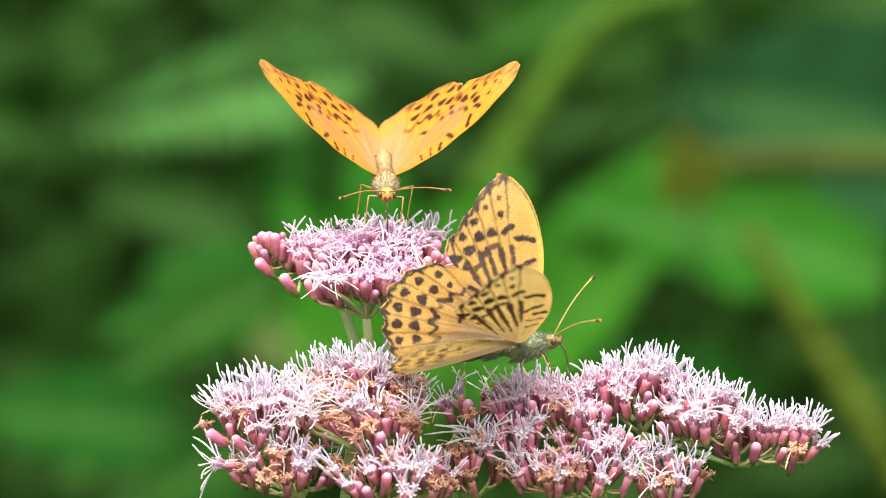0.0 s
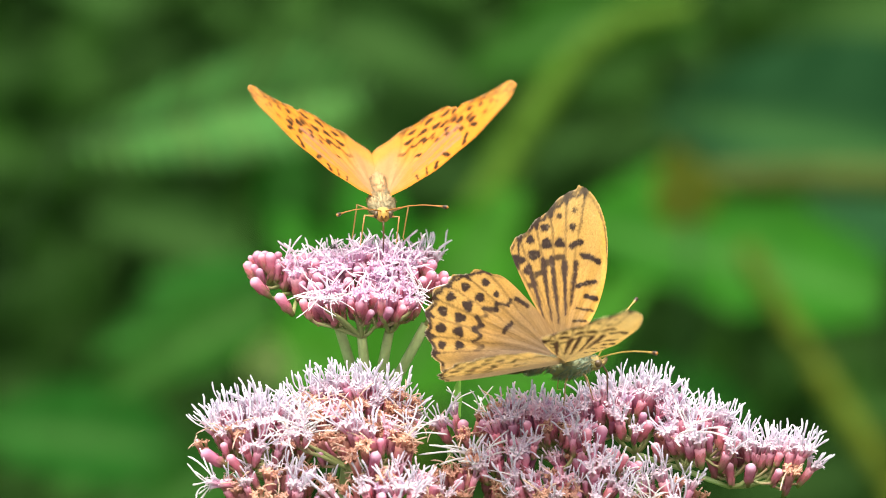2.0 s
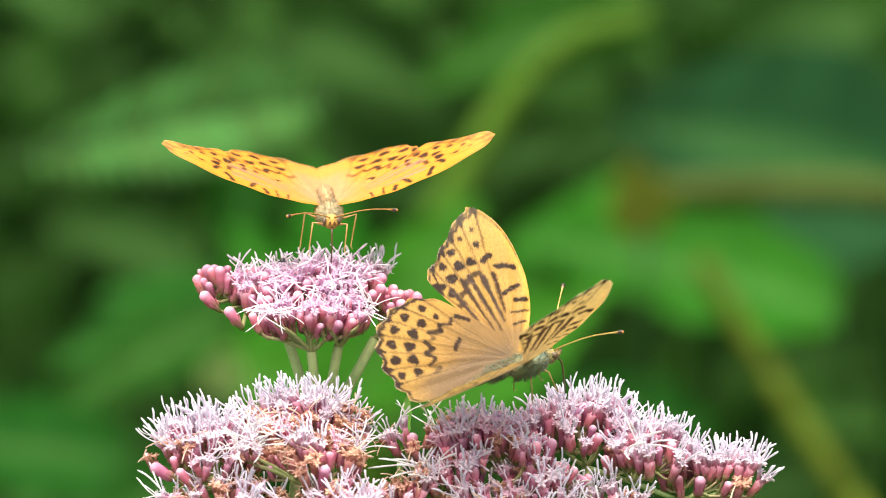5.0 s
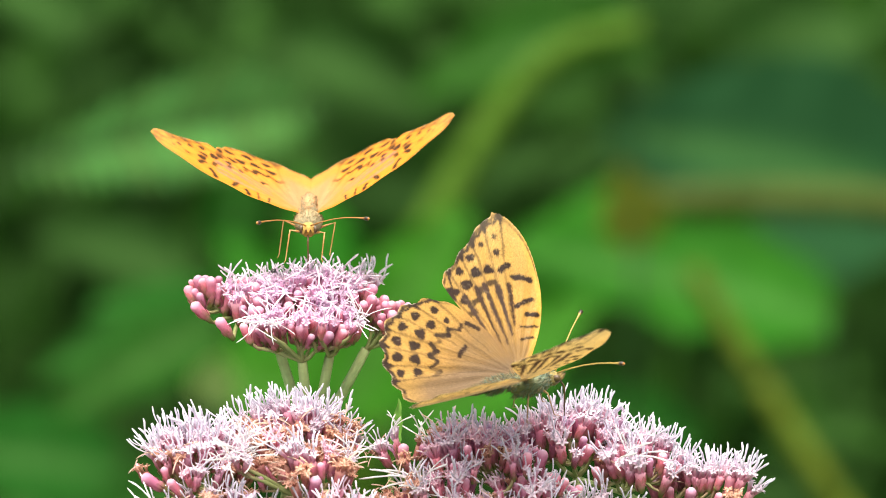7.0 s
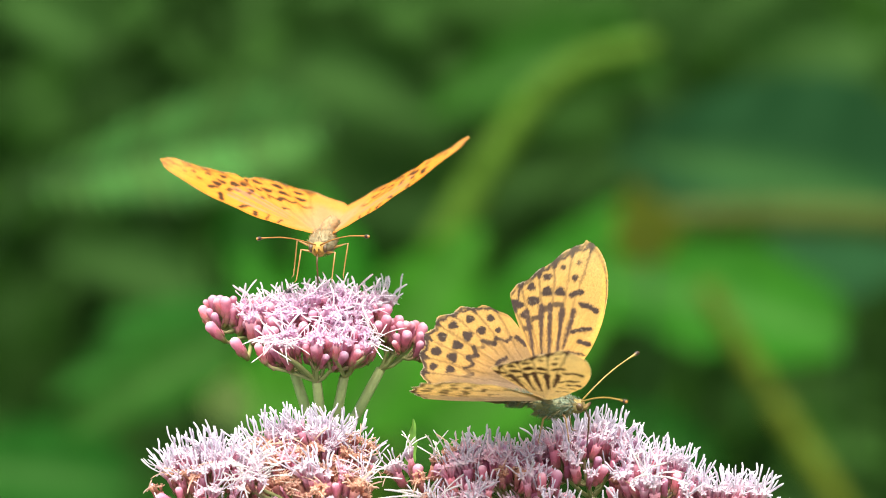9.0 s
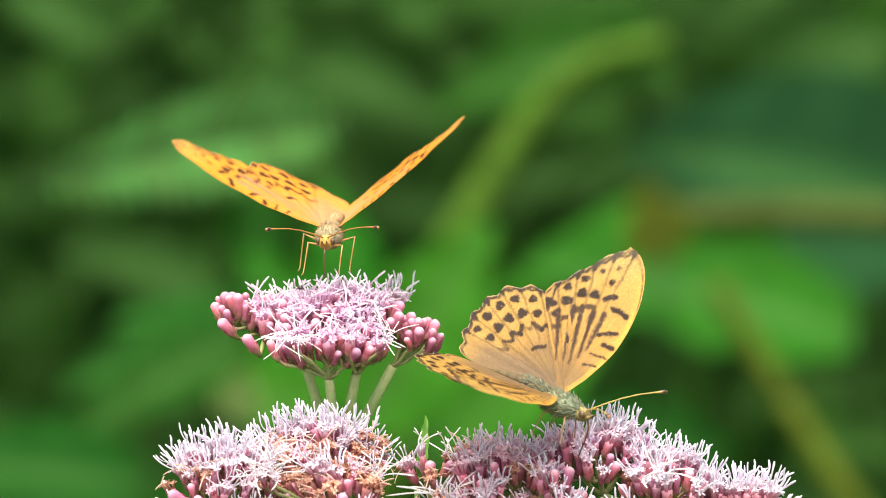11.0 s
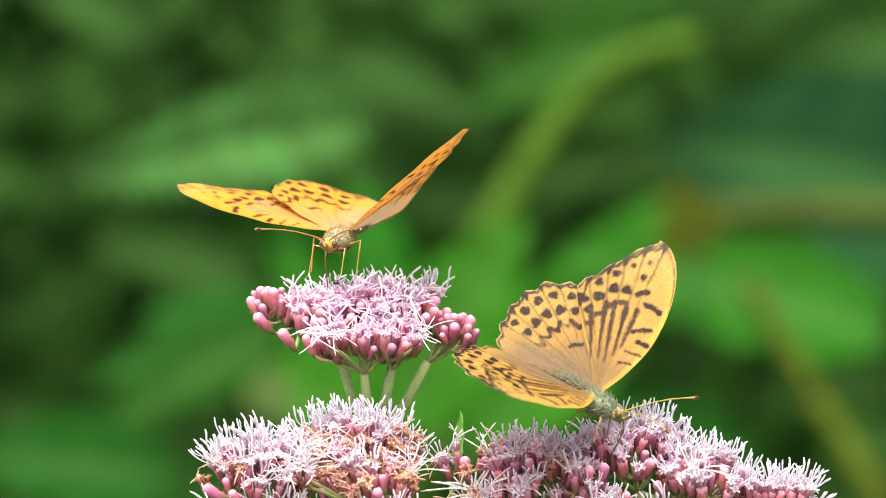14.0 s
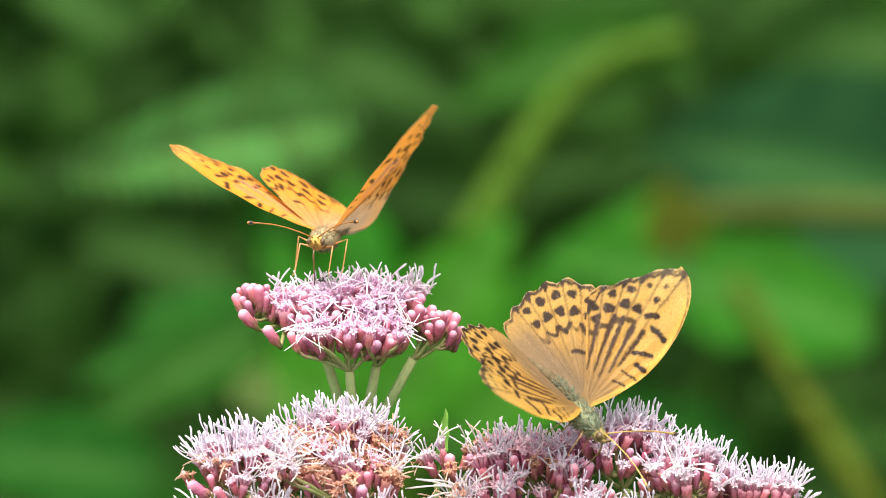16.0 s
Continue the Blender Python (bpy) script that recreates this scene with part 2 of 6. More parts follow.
def arching_stem(label, line, d, radius, col, name="arching_stem"):
    """A thick bare stem through (u, v) places, down to the ground."""
    pts = [far(u, v, d) for u, v in line]
    low = pts[-1]
    pts = pts + [Vector((low.x + (low.x - pts[-2].x) * 0.4, low.y, low.z * 0.5)), Vector((low.x + (low.x - pts[-2].x) * 0.5, low.y, -0.01))]
    off = Vector((pts[-1].x, pts[-1].y, 0))
    st = thing(name, off, label, "plant")
    fine = []
    for i in range(len(pts) - 1):
        p0, p1, p2, p3 = pts[max(i - 1, 0)], pts[i], pts[i + 1], pts[min(i + 2, len(pts) - 1)]
        for q in range(6):
            t = q / 6
            fine.append(0.5 * ((2 * p1) + (p2 - p0) * t + (2 * p0 - 5 * p1 + 4 * p2 - p3) * t * t + (3 * p1 - p0 - 3 * p2 + p3) * t ** 3))
    fine.append(pts[-1])
    k = d / FOCUS * MM * radius
    for a in range(0, len(fine) - 1, 6):
        # one internode, swollen a little at its joint
        b = min(a + 6, len(fine) - 1)
        s = Soup()
        s.tube([p - off for p in fine[a:b + 1]], [k * (0.55 + 0.45 * i / len(fine)) * (1.06 if i in (a, b) else 1) for i in range(a, b + 1)], 9, [mix3(col[0], col[1], i / len(fine)) for i in range(a, b + 1)])
        part("internode", s.mesh("internode", MAT_FAR_STEM), st)


def undergrowth():
    """Many small leaves between the shoots and the bank; shade is in their pigment."""
    s = Soup()
    rnd = random.Random(11)
    for _ in range(620):
        d = rnd.uniform(4.05, 5.6)
        u, v = rnd.uniform(-150, 150), rnd.uniform(-95, 80)
        b = far(u, v, d)
        if b.z < 0.02:
            continue
        ln = rnd.uniform(0.05, 0.13)
        t = b + (RIGHT * rnd.uniform(-1, 1) + UP * rnd.uniform(-0.8, 0.5) + BACK * rnd.uniform(-0.2, 0.5)).normalized() * ln
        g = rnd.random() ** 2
        # shade among the leaves is put into these near-black greens
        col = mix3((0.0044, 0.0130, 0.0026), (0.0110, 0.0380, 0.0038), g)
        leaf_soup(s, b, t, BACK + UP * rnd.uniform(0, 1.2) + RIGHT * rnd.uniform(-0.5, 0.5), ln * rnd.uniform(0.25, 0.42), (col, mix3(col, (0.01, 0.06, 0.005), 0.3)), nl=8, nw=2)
        if rnd.random() < 0.3:
            s.tube([Vector((b.x, b.y + 0.05, -0.01)), b.lerp(Vector((b.x, b.y + 0.04, 0)), 0.5), b], [0.003, 0.002, 0.0015], 4, [col] * 3)
    tagged(new("undergrowth", s.mesh("undergrowth", MAT_SHADED_LEAF)), "dense leaves of blurred undergrowth, their green darkened for shade", "undergrowth", kind="stuff")


def background():
    ground()
    backdrop()
    undergrowth()
    fern("pale green fern frond, strongly out of focus", (-76, 24), (-12, 35), 2.8, 16, ((0.0480, 0.1560, 0.0300), (0.0760, 0.1960, 0.0500)))
    g1 = ((0.0165, 0.0760, 0.0054), (0.0240, 0.1000, 0.0082))
    g2 = ((0.0085, 0.0550, 0.0052), (0.0125, 0.0710, 0.0078))
    g3 = ((0.0230, 0.1330, 0.0080), (0.0310, 0.1600, 0.0130))
    g4 = ((0.0095, 0.0460, 0.0034), (0.0140, 0.0610, 0.0052))
    teal = ((0.0105, 0.0450, 0.0125), (0.0140, 0.0530, 0.0155))
    leafy_shoot("broad blue-green leaf on a shoot, out of focus", [((108, 17), (46, 34), 3.9, 23, (1, 0.3, -0.2))], teal)
    leafy_shoot("bright green broad leaves on a shoot, out of focus", [((90, -7), (26, 13), 3.7, 17, (0.8, 0.8, 0))], g1)
    leafy_shoot("mid green broad leaves on a shoot, out of focus", [((-36, -4), (-72, -16), 3.5, 6, (0.8, 0.8, 0)), ((-34, -8), (-68, -24), 3.36, 9, (0.8, 0.8, 0)), ((-30, -4), (-60, -2), 3.60, 6, (0.7, 0.8, 0.2)), ((-32, 6), (-29, 26), 3.60, 6, (1, 0.5, 0))], g2)
    leafy_shoot("bright green sunlit leaves high on a shoot, out of focus", [((48, 55), (5, 42), 3.84, 11, (0.8, 0.8, 0)), ((34, 54), (54, 46), 3.84, 6, (0.8, 0.7, 0))], g4)
    leafy_shoot("green leaves low on a shoot, out of focus", [((-40, -40), (-62, -52), 3.36, 9, (0.9, 0.6, 0)), ((-54, -38), (-96, -31), 3.6, 12, (0.9, 0.6, 0)), ((-20, -20), (10, -30), 3.84, 9, (0.8, 0.6, 0)), ((64, -34), (34, -20), 3.84, 8, (0.8, 0.6, 0))], g2)
    leafy_shoot("soft green leaves behind the flower heads, out of focus", [((-10, -26), (14, 16), 3.48, 13, (1, 0.6, 0)), ((-12, -24), (-32, 10), 3.60, 10, (1, 0.6, -0.2)), ((6, -28), (40, -2), 3.60, 11, (1, 0.6, 0.2)), ((12, -20), (44, 22), 3.72, 9, (1, 0.6, 0)), ((-10, -12), (-16, 22), 3.66, 8, (1, 0.6, 0)), ((-4, -31), (-43, -12), 3.52, 10, (1, 0.6, 0))], g3)
    arching_stem("yellow-green arching stem, out of focus", [(52, 53), (37, 49), (27, 41), (15.5, 24), (4, 3), (-4, -22)], 3.6, 4.6, ((0.0420, 0.0920, 0.0085), (0.0480, 0.1030, 0.0105)))
    arching_stem("olive-yellow slanting stem, out of focus", [(62, 4), (76, -19), (92, -44), (112, -78)], 3.48, 3.6, ((0.0562, 0.0825, 0.0090), (0.0900, 0.1200, 0.0090)))
    arching_stem("pale withered stem, out of focus", [(46, 17), (70, 18), (100, 17), (125, 10), (128, -20)], 3.72, 5.0, ((0.0460, 0.0640, 0.0120), (0.0330, 0.0560, 0.0130)))
    leafy_shoot("ochre withered leaf on a thin stem, out of focus", [((51, 9), (48, 24), 3.48, 6.5, (1, 0.4, 0))], ((0.1040, 0.1280, 0.0128), (0.0880, 0.1120, 0.0112)))
    leafy_shoot("small pale leaf on a thin stem, out of focus", [((-35, -24), (-34, -15), 3.12, 5, (1, 0.5, 0))], ((0.20, 0.32, 0.09), (0.23, 0.34, 0.10)))

# ---- flower heads ----
PINK, PALE, ROSE = (0.69, 0.245, 0.355), (0.82, 0.60, 0.69), (0.45, 0.11, 0.165)
GREEN, WHITE, LILAC = (0.18, 0.24, 0.06), (0.73, 0.69, 0.78), (0.76, 0.48, 0.67)
TAN, BROWN, OLIVE = (0.78, 0.46, 0.34), (0.38, 0.18, 0.12), (0.18, 0.15, 0.055)


def lathe(s, profile, sides=8):
    s.tube([Vector((0, 0, z * MM)) for z, r, c in profile], [r * MM for z, r, c in profile], sides, [c for z, r, c in profile])


def involucre(kind, rnd):
    """The bract cup, mouth at the origin, opening along z."""
    s = Soup()
    tint = rnd.uniform(0, 6)
    if kind == "bud":
        length, r = rnd.uniform(3.4, 4.9), rnd.uniform(0.78, 1.10)
        deep, tip = mix3(ROSE, PINK, rnd.uniform(0.2, 0.85)), mix3(mix3(PINK, PALE, 0.5), LILAC, 0.6 * rnd.random())
        waist = rnd.uniform(0.86, 1.0)
        lathe(s, [(-length, 0.34, GREEN), (-length * 0.82, r * 0.55, mix3(GREEN, OLIVE, 0.6)), (-length * 0.62, r * 0.68, mix3(OLIVE, deep, 0.5)), (-length * 0.42, r * 0.8, mix3(OLIVE, deep, 0.9)), (-length * 0.2, r * waist, deep),
                  (0, r * 1.05, mix3(deep, tip, 0.25)), (0.5, r * 0.98, mix3(deep, tip, 0.6)), (0.85, r * 0.68, tip), (1.08, r * 0.22, mix3(tip, WHITE, 0.5))], 9)
    else:
        length, r = rnd.uniform(3.9, 5.3), rnd.uniform(0.78, 1.0)
        mid = {"open": mix3(ROSE, PINK, 0.55), "star": mix3(ROSE, PINK, 0.7), "rosy": mix3(ROSE, PINK, 0.6), "long": mix3(ROSE, PINK, 0.7), "old": mix3(ROSE, BROWN, 0.5)}[kind]
        top = {"open": mix3(PINK, PALE, 0.35), "star": mix3(PINK, PALE, 0.5), "rosy": PINK, "long": mix3(PINK, PALE, 0.5), "old": mix3(ROSE, TAN, 0.5)}[kind]
        lathe(s, [(-length, 0.34, GREEN), (-length * 0.85, r * 0.62, mix3(GREEN, OLIVE, 0.6)), (-length * 0.6, r * 0.82, mix3(OLIVE, mid, 0.55)), (-length * 0.4, r * 0.9, mid), (-length * 0.2, r, mix3(mid, top, 0.5)), (0, r * 1.12, top), (0.25, r * 0.6, top)], 9)
    # overlapping bracts stand a little proud
    for i in range(8):
        a = i * 2.4 + tint
        z0 = -length * rnd.uniform(0.5, 0.95)
        h = length * rnd.uniform(0.28, 0.5)
        rr = r * 1.03
        c = mix3(mix3(GREEN, OLIVE, rnd.random()), ROSE, 0.2 + 0.6 * rnd.random())
        k = len(s.v)
        for zz, ww, ro in ((z0, 0.42, rr * 0.82), (z0 + h * 0.6, 0.42, rr * 1.05), (z0 + h, 0.06, rr * 1.10)):
            for sg in (-1, 1):
                s.v.append(Vector((ro * math.cos(a + sg * ww), ro * math.sin(a + sg * ww), zz)) * MM)
                s.c.append(mix3(c, mix3(PINK, ROSE, 0.3), 0.6 if zz > z0 else 0))
        s.f += [(k, k + 1, k + 3, k + 2), (k + 2, k + 3, k + 5, k + 4)]
    return s.mesh("involucre_" + kind, MAT_FLOWER)


def florets(kind, rnd):
    """Florets: corolla tubes with lobed mouths, and the long style branches that stand out of them."""
    s = Soup()
    old = kind == "old"
    deep = {"open": mix3(PINK, LILAC, 0.25), "star": mix3(PINK, LILAC, 0.6), "rosy": PINK, "long": mix3(PINK, LILAC, 0.6), "old": mix3(ROSE, BROWN, rnd.uniform(0.3, 0.9))}[kind]
    light = {"open": mix3(mix3(PALE, TAN, 0.1), WHITE, 0.5), "star": mix3(LILAC, WHITE, 0.15), "rosy": mix3(PINK, PALE, 0.65), "long": mix3(PALE, WHITE, 0.6), "old": mix3(TAN, BROWN, rnd.uniform(0.0, 0.6))}[kind]
    style = {"open": WHITE, "star": (0.84, 0.76, 0.84), "rosy": (0.84, 0.70, 0.78), "long": (0.82, 0.80, 0.80), "old": (0.70, 0.52, 0.42)}[kind]
    spreads = {"open": (0.05, 0.42), "star": (0.25, 1.1), "rosy": (0.1, 0.8), "long": (0.6, 1.3), "old": (0.6, 1.8)}[kind]
    lengths = {"open": (2.6, 5.2), "star": (1.8, 3.7), "rosy": (1.6, 3.4), "long": (4.2, 6.4), "old": (1.0, 2.8)}[kind]
    branches = {"open": 1.3, "star": 1.0, "rosy": 1.0, "long": 1.8, "old": 0.7}[kind]
    droops = {"open": 0.12, "star": 0.3, "rosy": 0.3, "long": 0.75, "old": 1.3}[kind]
    for i in range(5):
        a = i * 2 * math.pi / 5 + rnd.uniform(-0.3, 0.3)
        out = rnd.uniform(0.15, 0.55)
        d = Vector((math.cos(a) * out, math.sin(a) * out, 1)).normalized()
        p0 = Vector((math.cos(a) * 0.5, math.sin(a) * 0.5, -0.3)) * MM
        ln = rnd.uniform(1.8, 3.6) * MM * (0.75 if old else 0.8 if kind == "star" else 1)
        p1 = p0 + d * ln
        s.tube([p0, p0.lerp(p1, 0.55), p0.lerp(p1, 0.85), p1], [0.26 * MM, 0.36 * MM, 0.46 * MM, 0.5 * MM], 6, [deep, mix3(deep, light, 0.35), light, mix3(light, WHITE, 0.3) if not old else mix3(light, BROWN, 0.4)])
        q = d.orthogonal().normalized()
        r = d.cross(q)
        for j in range(5):
            b = j * 2 * math.pi / 5
            o = q * math.cos(b) + r * math.sin(b)
            t = d.cross(o)
            k = len(s.v)
            lobe = rnd.uniform(1.0, 1.5) * (0.7 if kind == "star" else 1) * MM
            bend = rnd.uniform(-0.3, 0.4) if not old else rnd.uniform(-0.2, 0.9)
            cl = mix3(light, WHITE, 0.15 if kind == "star" else 0.4) if not old else mix3(TAN, BROWN, rnd.random())
            for p, c in ((p1 + o * 0.42 * MM + t * 0.3 * MM, light), (p1 + o * 0.42 * MM - t * 0.3 * MM, light), (p1 + o * (0.42 * MM + lobe * 0.5) + t * 0.22 * MM + d * 0.12 * MM, cl),
                         (p1 + o * (0.42 * MM + lobe * 0.5) - t * 0.22 * MM + d * 0.12 * MM, cl), (p1 + o * lobe * (0.9 if not old else 0.6) + d * bend * MM, cl)):
                s.v.append(p)
                s.c.append(c)
            s.f += [(k, k + 1, k + 3, k + 2), (k + 2, k + 3, k + 4)]
        count = int(branches) + (rnd.random() < branches - int(branches))
        for _ in range(count):
            o = (q * rnd.uniform(-1, 1) + r * rnd.uniform(-1, 1)).normalized()
            spread, long = rnd.uniform(*spreads), rnd.uniform(*lengths) * MM
            droop = droops * rnd.uniform(0.2, 1.2)
            wave, wave2 = rnd.uniform(-0.18, 0.18), rnd.uniform(-0.08, 0.08)
            pts, cols = [], []
            for m in range(7):
                t = m / 6
                pts.append(p1 + (d * (t - droop * t * t * 0.6) + o * (spread * (t + 0.5 * t * t * math.sin(t * 2)) * 0.9 + wave2 * math.sin(5 * t)) + r * wave * math.sin(2.6 * t)) * long)
                cols.append(mix3(mix3(light, style, 0.5), style, t * 1.6))
            rad = rnd.uniform(0.13, 0.185) * MM * (0.8 if old else 1)
            s.tube(pts, [rad * 0.7, rad * 0.8, rad * 0.9, rad, rad * 1.15, rad * 1.3, rad * 0.7], 5, cols)
    return s.mesh("floret_tuft_" + kind, MAT_STYLE)


KIND_RND = random.Random(5)
INVOLUCRES = {k: [involucre(k, KIND_RND) for _ in range(9)] for k in ("bud", "open", "star", "long", "old", "rosy")}
FLORETS = {k: [florets(k, KIND_RND) for _ in range(10)] for k in ("open", "star", "long", "old", "rosy")}
STALK = ((0.25, 0.29, 0.11), (0.24, 0.22, 0.10), (0.25, 0.15, 0.10))


def aim(place, direction, turn, size):
    q = Vector(direction).to_track_quat("Z", "Y")
    return Matrix.LocRotScale(place, q @ Euler((0, 0, turn)).to_quaternion(), (size,) * 3)


def pick_kind(rnd, shares):
    k, x = 0, rnd.random() * sum(shares)
    for k, share in enumerate(shares):
        x -= share
        if x < 0:
            break
    return ("bud", "open", "star", "long", "old", "rosy")[k]


def flower_head(label, lobes, extras, stem_top, foot, seed, boughs=2):
    """A branched flat-topped flower head. Each lobe: centre u, v, w; reach across and in depth; dome height; tilt towards
    the camera in degrees; spacing; shares of bud, open, star, long and old on its crown; the same on its lower flank.
    The first few lobes have boughs of their own; the others fork from these."""
    rnd = random.Random(seed)
    off = Vector((foot[0], foot[1], 0))
    head = thing("flower_head", off, label, "flower", "hemp agrimony flower heads")
    top = at(*stem_top) - off
    s = Soup()
    line = [Vector((0, 0, -0.01)).lerp(top, t) + Vector((0.012 * math.sin(math.pi * t), 0.01 * math.sin(math.pi * t), 0)) for t in (0, 0.15, 0.3, 0.45, 0.6, 0.75, 0.9, 1.0)]
    s.tube(line, [0.0031, 0.003, 0.0029, 0.0027, 0.0025, 0.0022, 0.0019, 0.0016], 9, [(0.14, 0.13, 0.05)] * 4 + [(0.16, 0.20, 0.06)] * 4)
    part("stem", s.mesh("stem", MAT_STEM), head)

    def capitulum(kind, mouth, d, size):
        cup = part("capitulum", rnd.choice(INVOLUCRES[kind]), head)
        cup.matrix_basis = aim(mouth, d, rnd.uniform(0, 6.3), size)
        if kind != "bud":
            part("floret_tuft", rnd.choice(FLORETS[kind]), cup).rotation_euler = (0, 0, rnd.uniform(0, 6.3))

    nodes = [top]
    for u, v, w, ra, rb, h, tilt, gap, crown, flank in lobes:
        t = radians(tilt)
        lx, ly, lz = RIGHT, UP * math.cos(t) + BACK * math.sin(t), BACK * math.cos(t) - UP * math.sin(t)
        centre = at(u, v, w) - off
        node = centre - ly * (h + (6.5 if len(nodes) <= boughs else 4.5)) * MM
        node += RIGHT * ((top.x - node.x) * 0.3)
        # side branches fork from a neighbouring one
        start = min(nodes[1:], key=lambda p: (p - node).length) if len(nodes) > boughs else top
        nodes.append(node)
        s = Soup()
        join = start + (node - start) * 0.03
        thick = 1.0 if start is top else 0.5
        bend = join.lerp(node, 0.5) + (UP * -0.0004 + RIGHT * (node.x - start.x) * 0.05) * thick
        s.tube([start, join, bend, node], [r * thick for r in (0.0013, 0.0012, 0.0011, 0.0010)], 8, [(0.32, 0.43, 0.17)] * 3 + [(0.30, 0.37, 0.14)])
        places = []
        rows = int(rb / gap / 0.87) + 1
        for j in range(-rows, rows + 1):
            for i in range(-int(ra / gap) - 1, int(ra / gap) + 2):
                x = (i + 0.5 * (j % 2)) * gap + rnd.uniform(-0.4, 0.4) * gap
                y = j * gap * 0.87 + rnd.uniform(-0.4, 0.4) * gap
                rr = (x / ra) ** 2 + (y / rb) ** 2
                if rr < 1:
                    places.append((x, y, rr))
        # small cymes: each capitulum belongs to the nearest of a few side nodes
        cymes = [(0, 0)] + [(ra * 0.62 * math.cos(a), rb * 0.62 * math.sin(a)) for a in (0.5, 1.57, 2.64, 3.9, 5.5)]
        feet = {}
        for x, y, rr in places:
            z = -h * rr + rnd.uniform(-1.5, 1.2)
            mouth = centre + (lx * x + lz * y + ly * z) * MM
            d = (ly + lx * (0.6 * x / ra) + lz * (0.45 * y / rb) + Vector((rnd.uniform(-0.3, 0.3), rnd.uniform(-0.3, 0.3), rnd.uniform(-0.05, 0.2)))).normalized()
            kind = pick_kind(rnd, flank if rr > 0.42 and y > -0.2 * rb else crown)
            size = rnd.uniform(0.68, 1.15)
            capitulum(kind, mouth, d, size)
            near = min(cymes, key=lambda c: (c[0] - x) ** 2 + (c[1] - y) ** 2)
            feet.setdefault(near, []).append(mouth - d * 3.6 * MM * size)
        for (cx, cy), ends in feet.items():
            mean = sum(ends, Vector()) / len(ends)
            knot = mean.lerp(node, 0.38)
            s.tube([node, node.lerp(knot, 0.5) - ly * 0.5 * MM, knot], [0.00048, 0.00042, 0.00038], 6, [STALK[1], STALK[0], STALK[0]], cap=False)
            for e in ends:
                s.tube([knot, knot.lerp(e, 0.5) - ly * 0.4 * MM, e], [0.00038, 0.00033, 0.0003], 5, STALK, cap=False)
        part("branch", s.mesh("branch", MAT_STEM), head)
    if extras:
        s = Soup()
        for u, v, w, kind, du, dv, dw, size in extras:
            mouth, d = at(u, v, w) - off, (RIGHT * du + UP * dv + BACK * dw).normalized()
            capitulum(kind, mouth, d, size)
            e = mouth - d * 3.6 * MM * size
            root = min(nodes, key=lambda p: (p - e).length)
            back = root.lerp(e, 0.6)
            s.tube([root, back, e.lerp(back, 0.3) - UP * 0.0005, e], [0.0005, 0.00045, 0.0004, 0.00036], 5, [STALK[0], STALK[0], STALK[1], STALK[2]], cap=False)
        part("branch", s.mesh("branch", MAT_STEM), head)
    return head


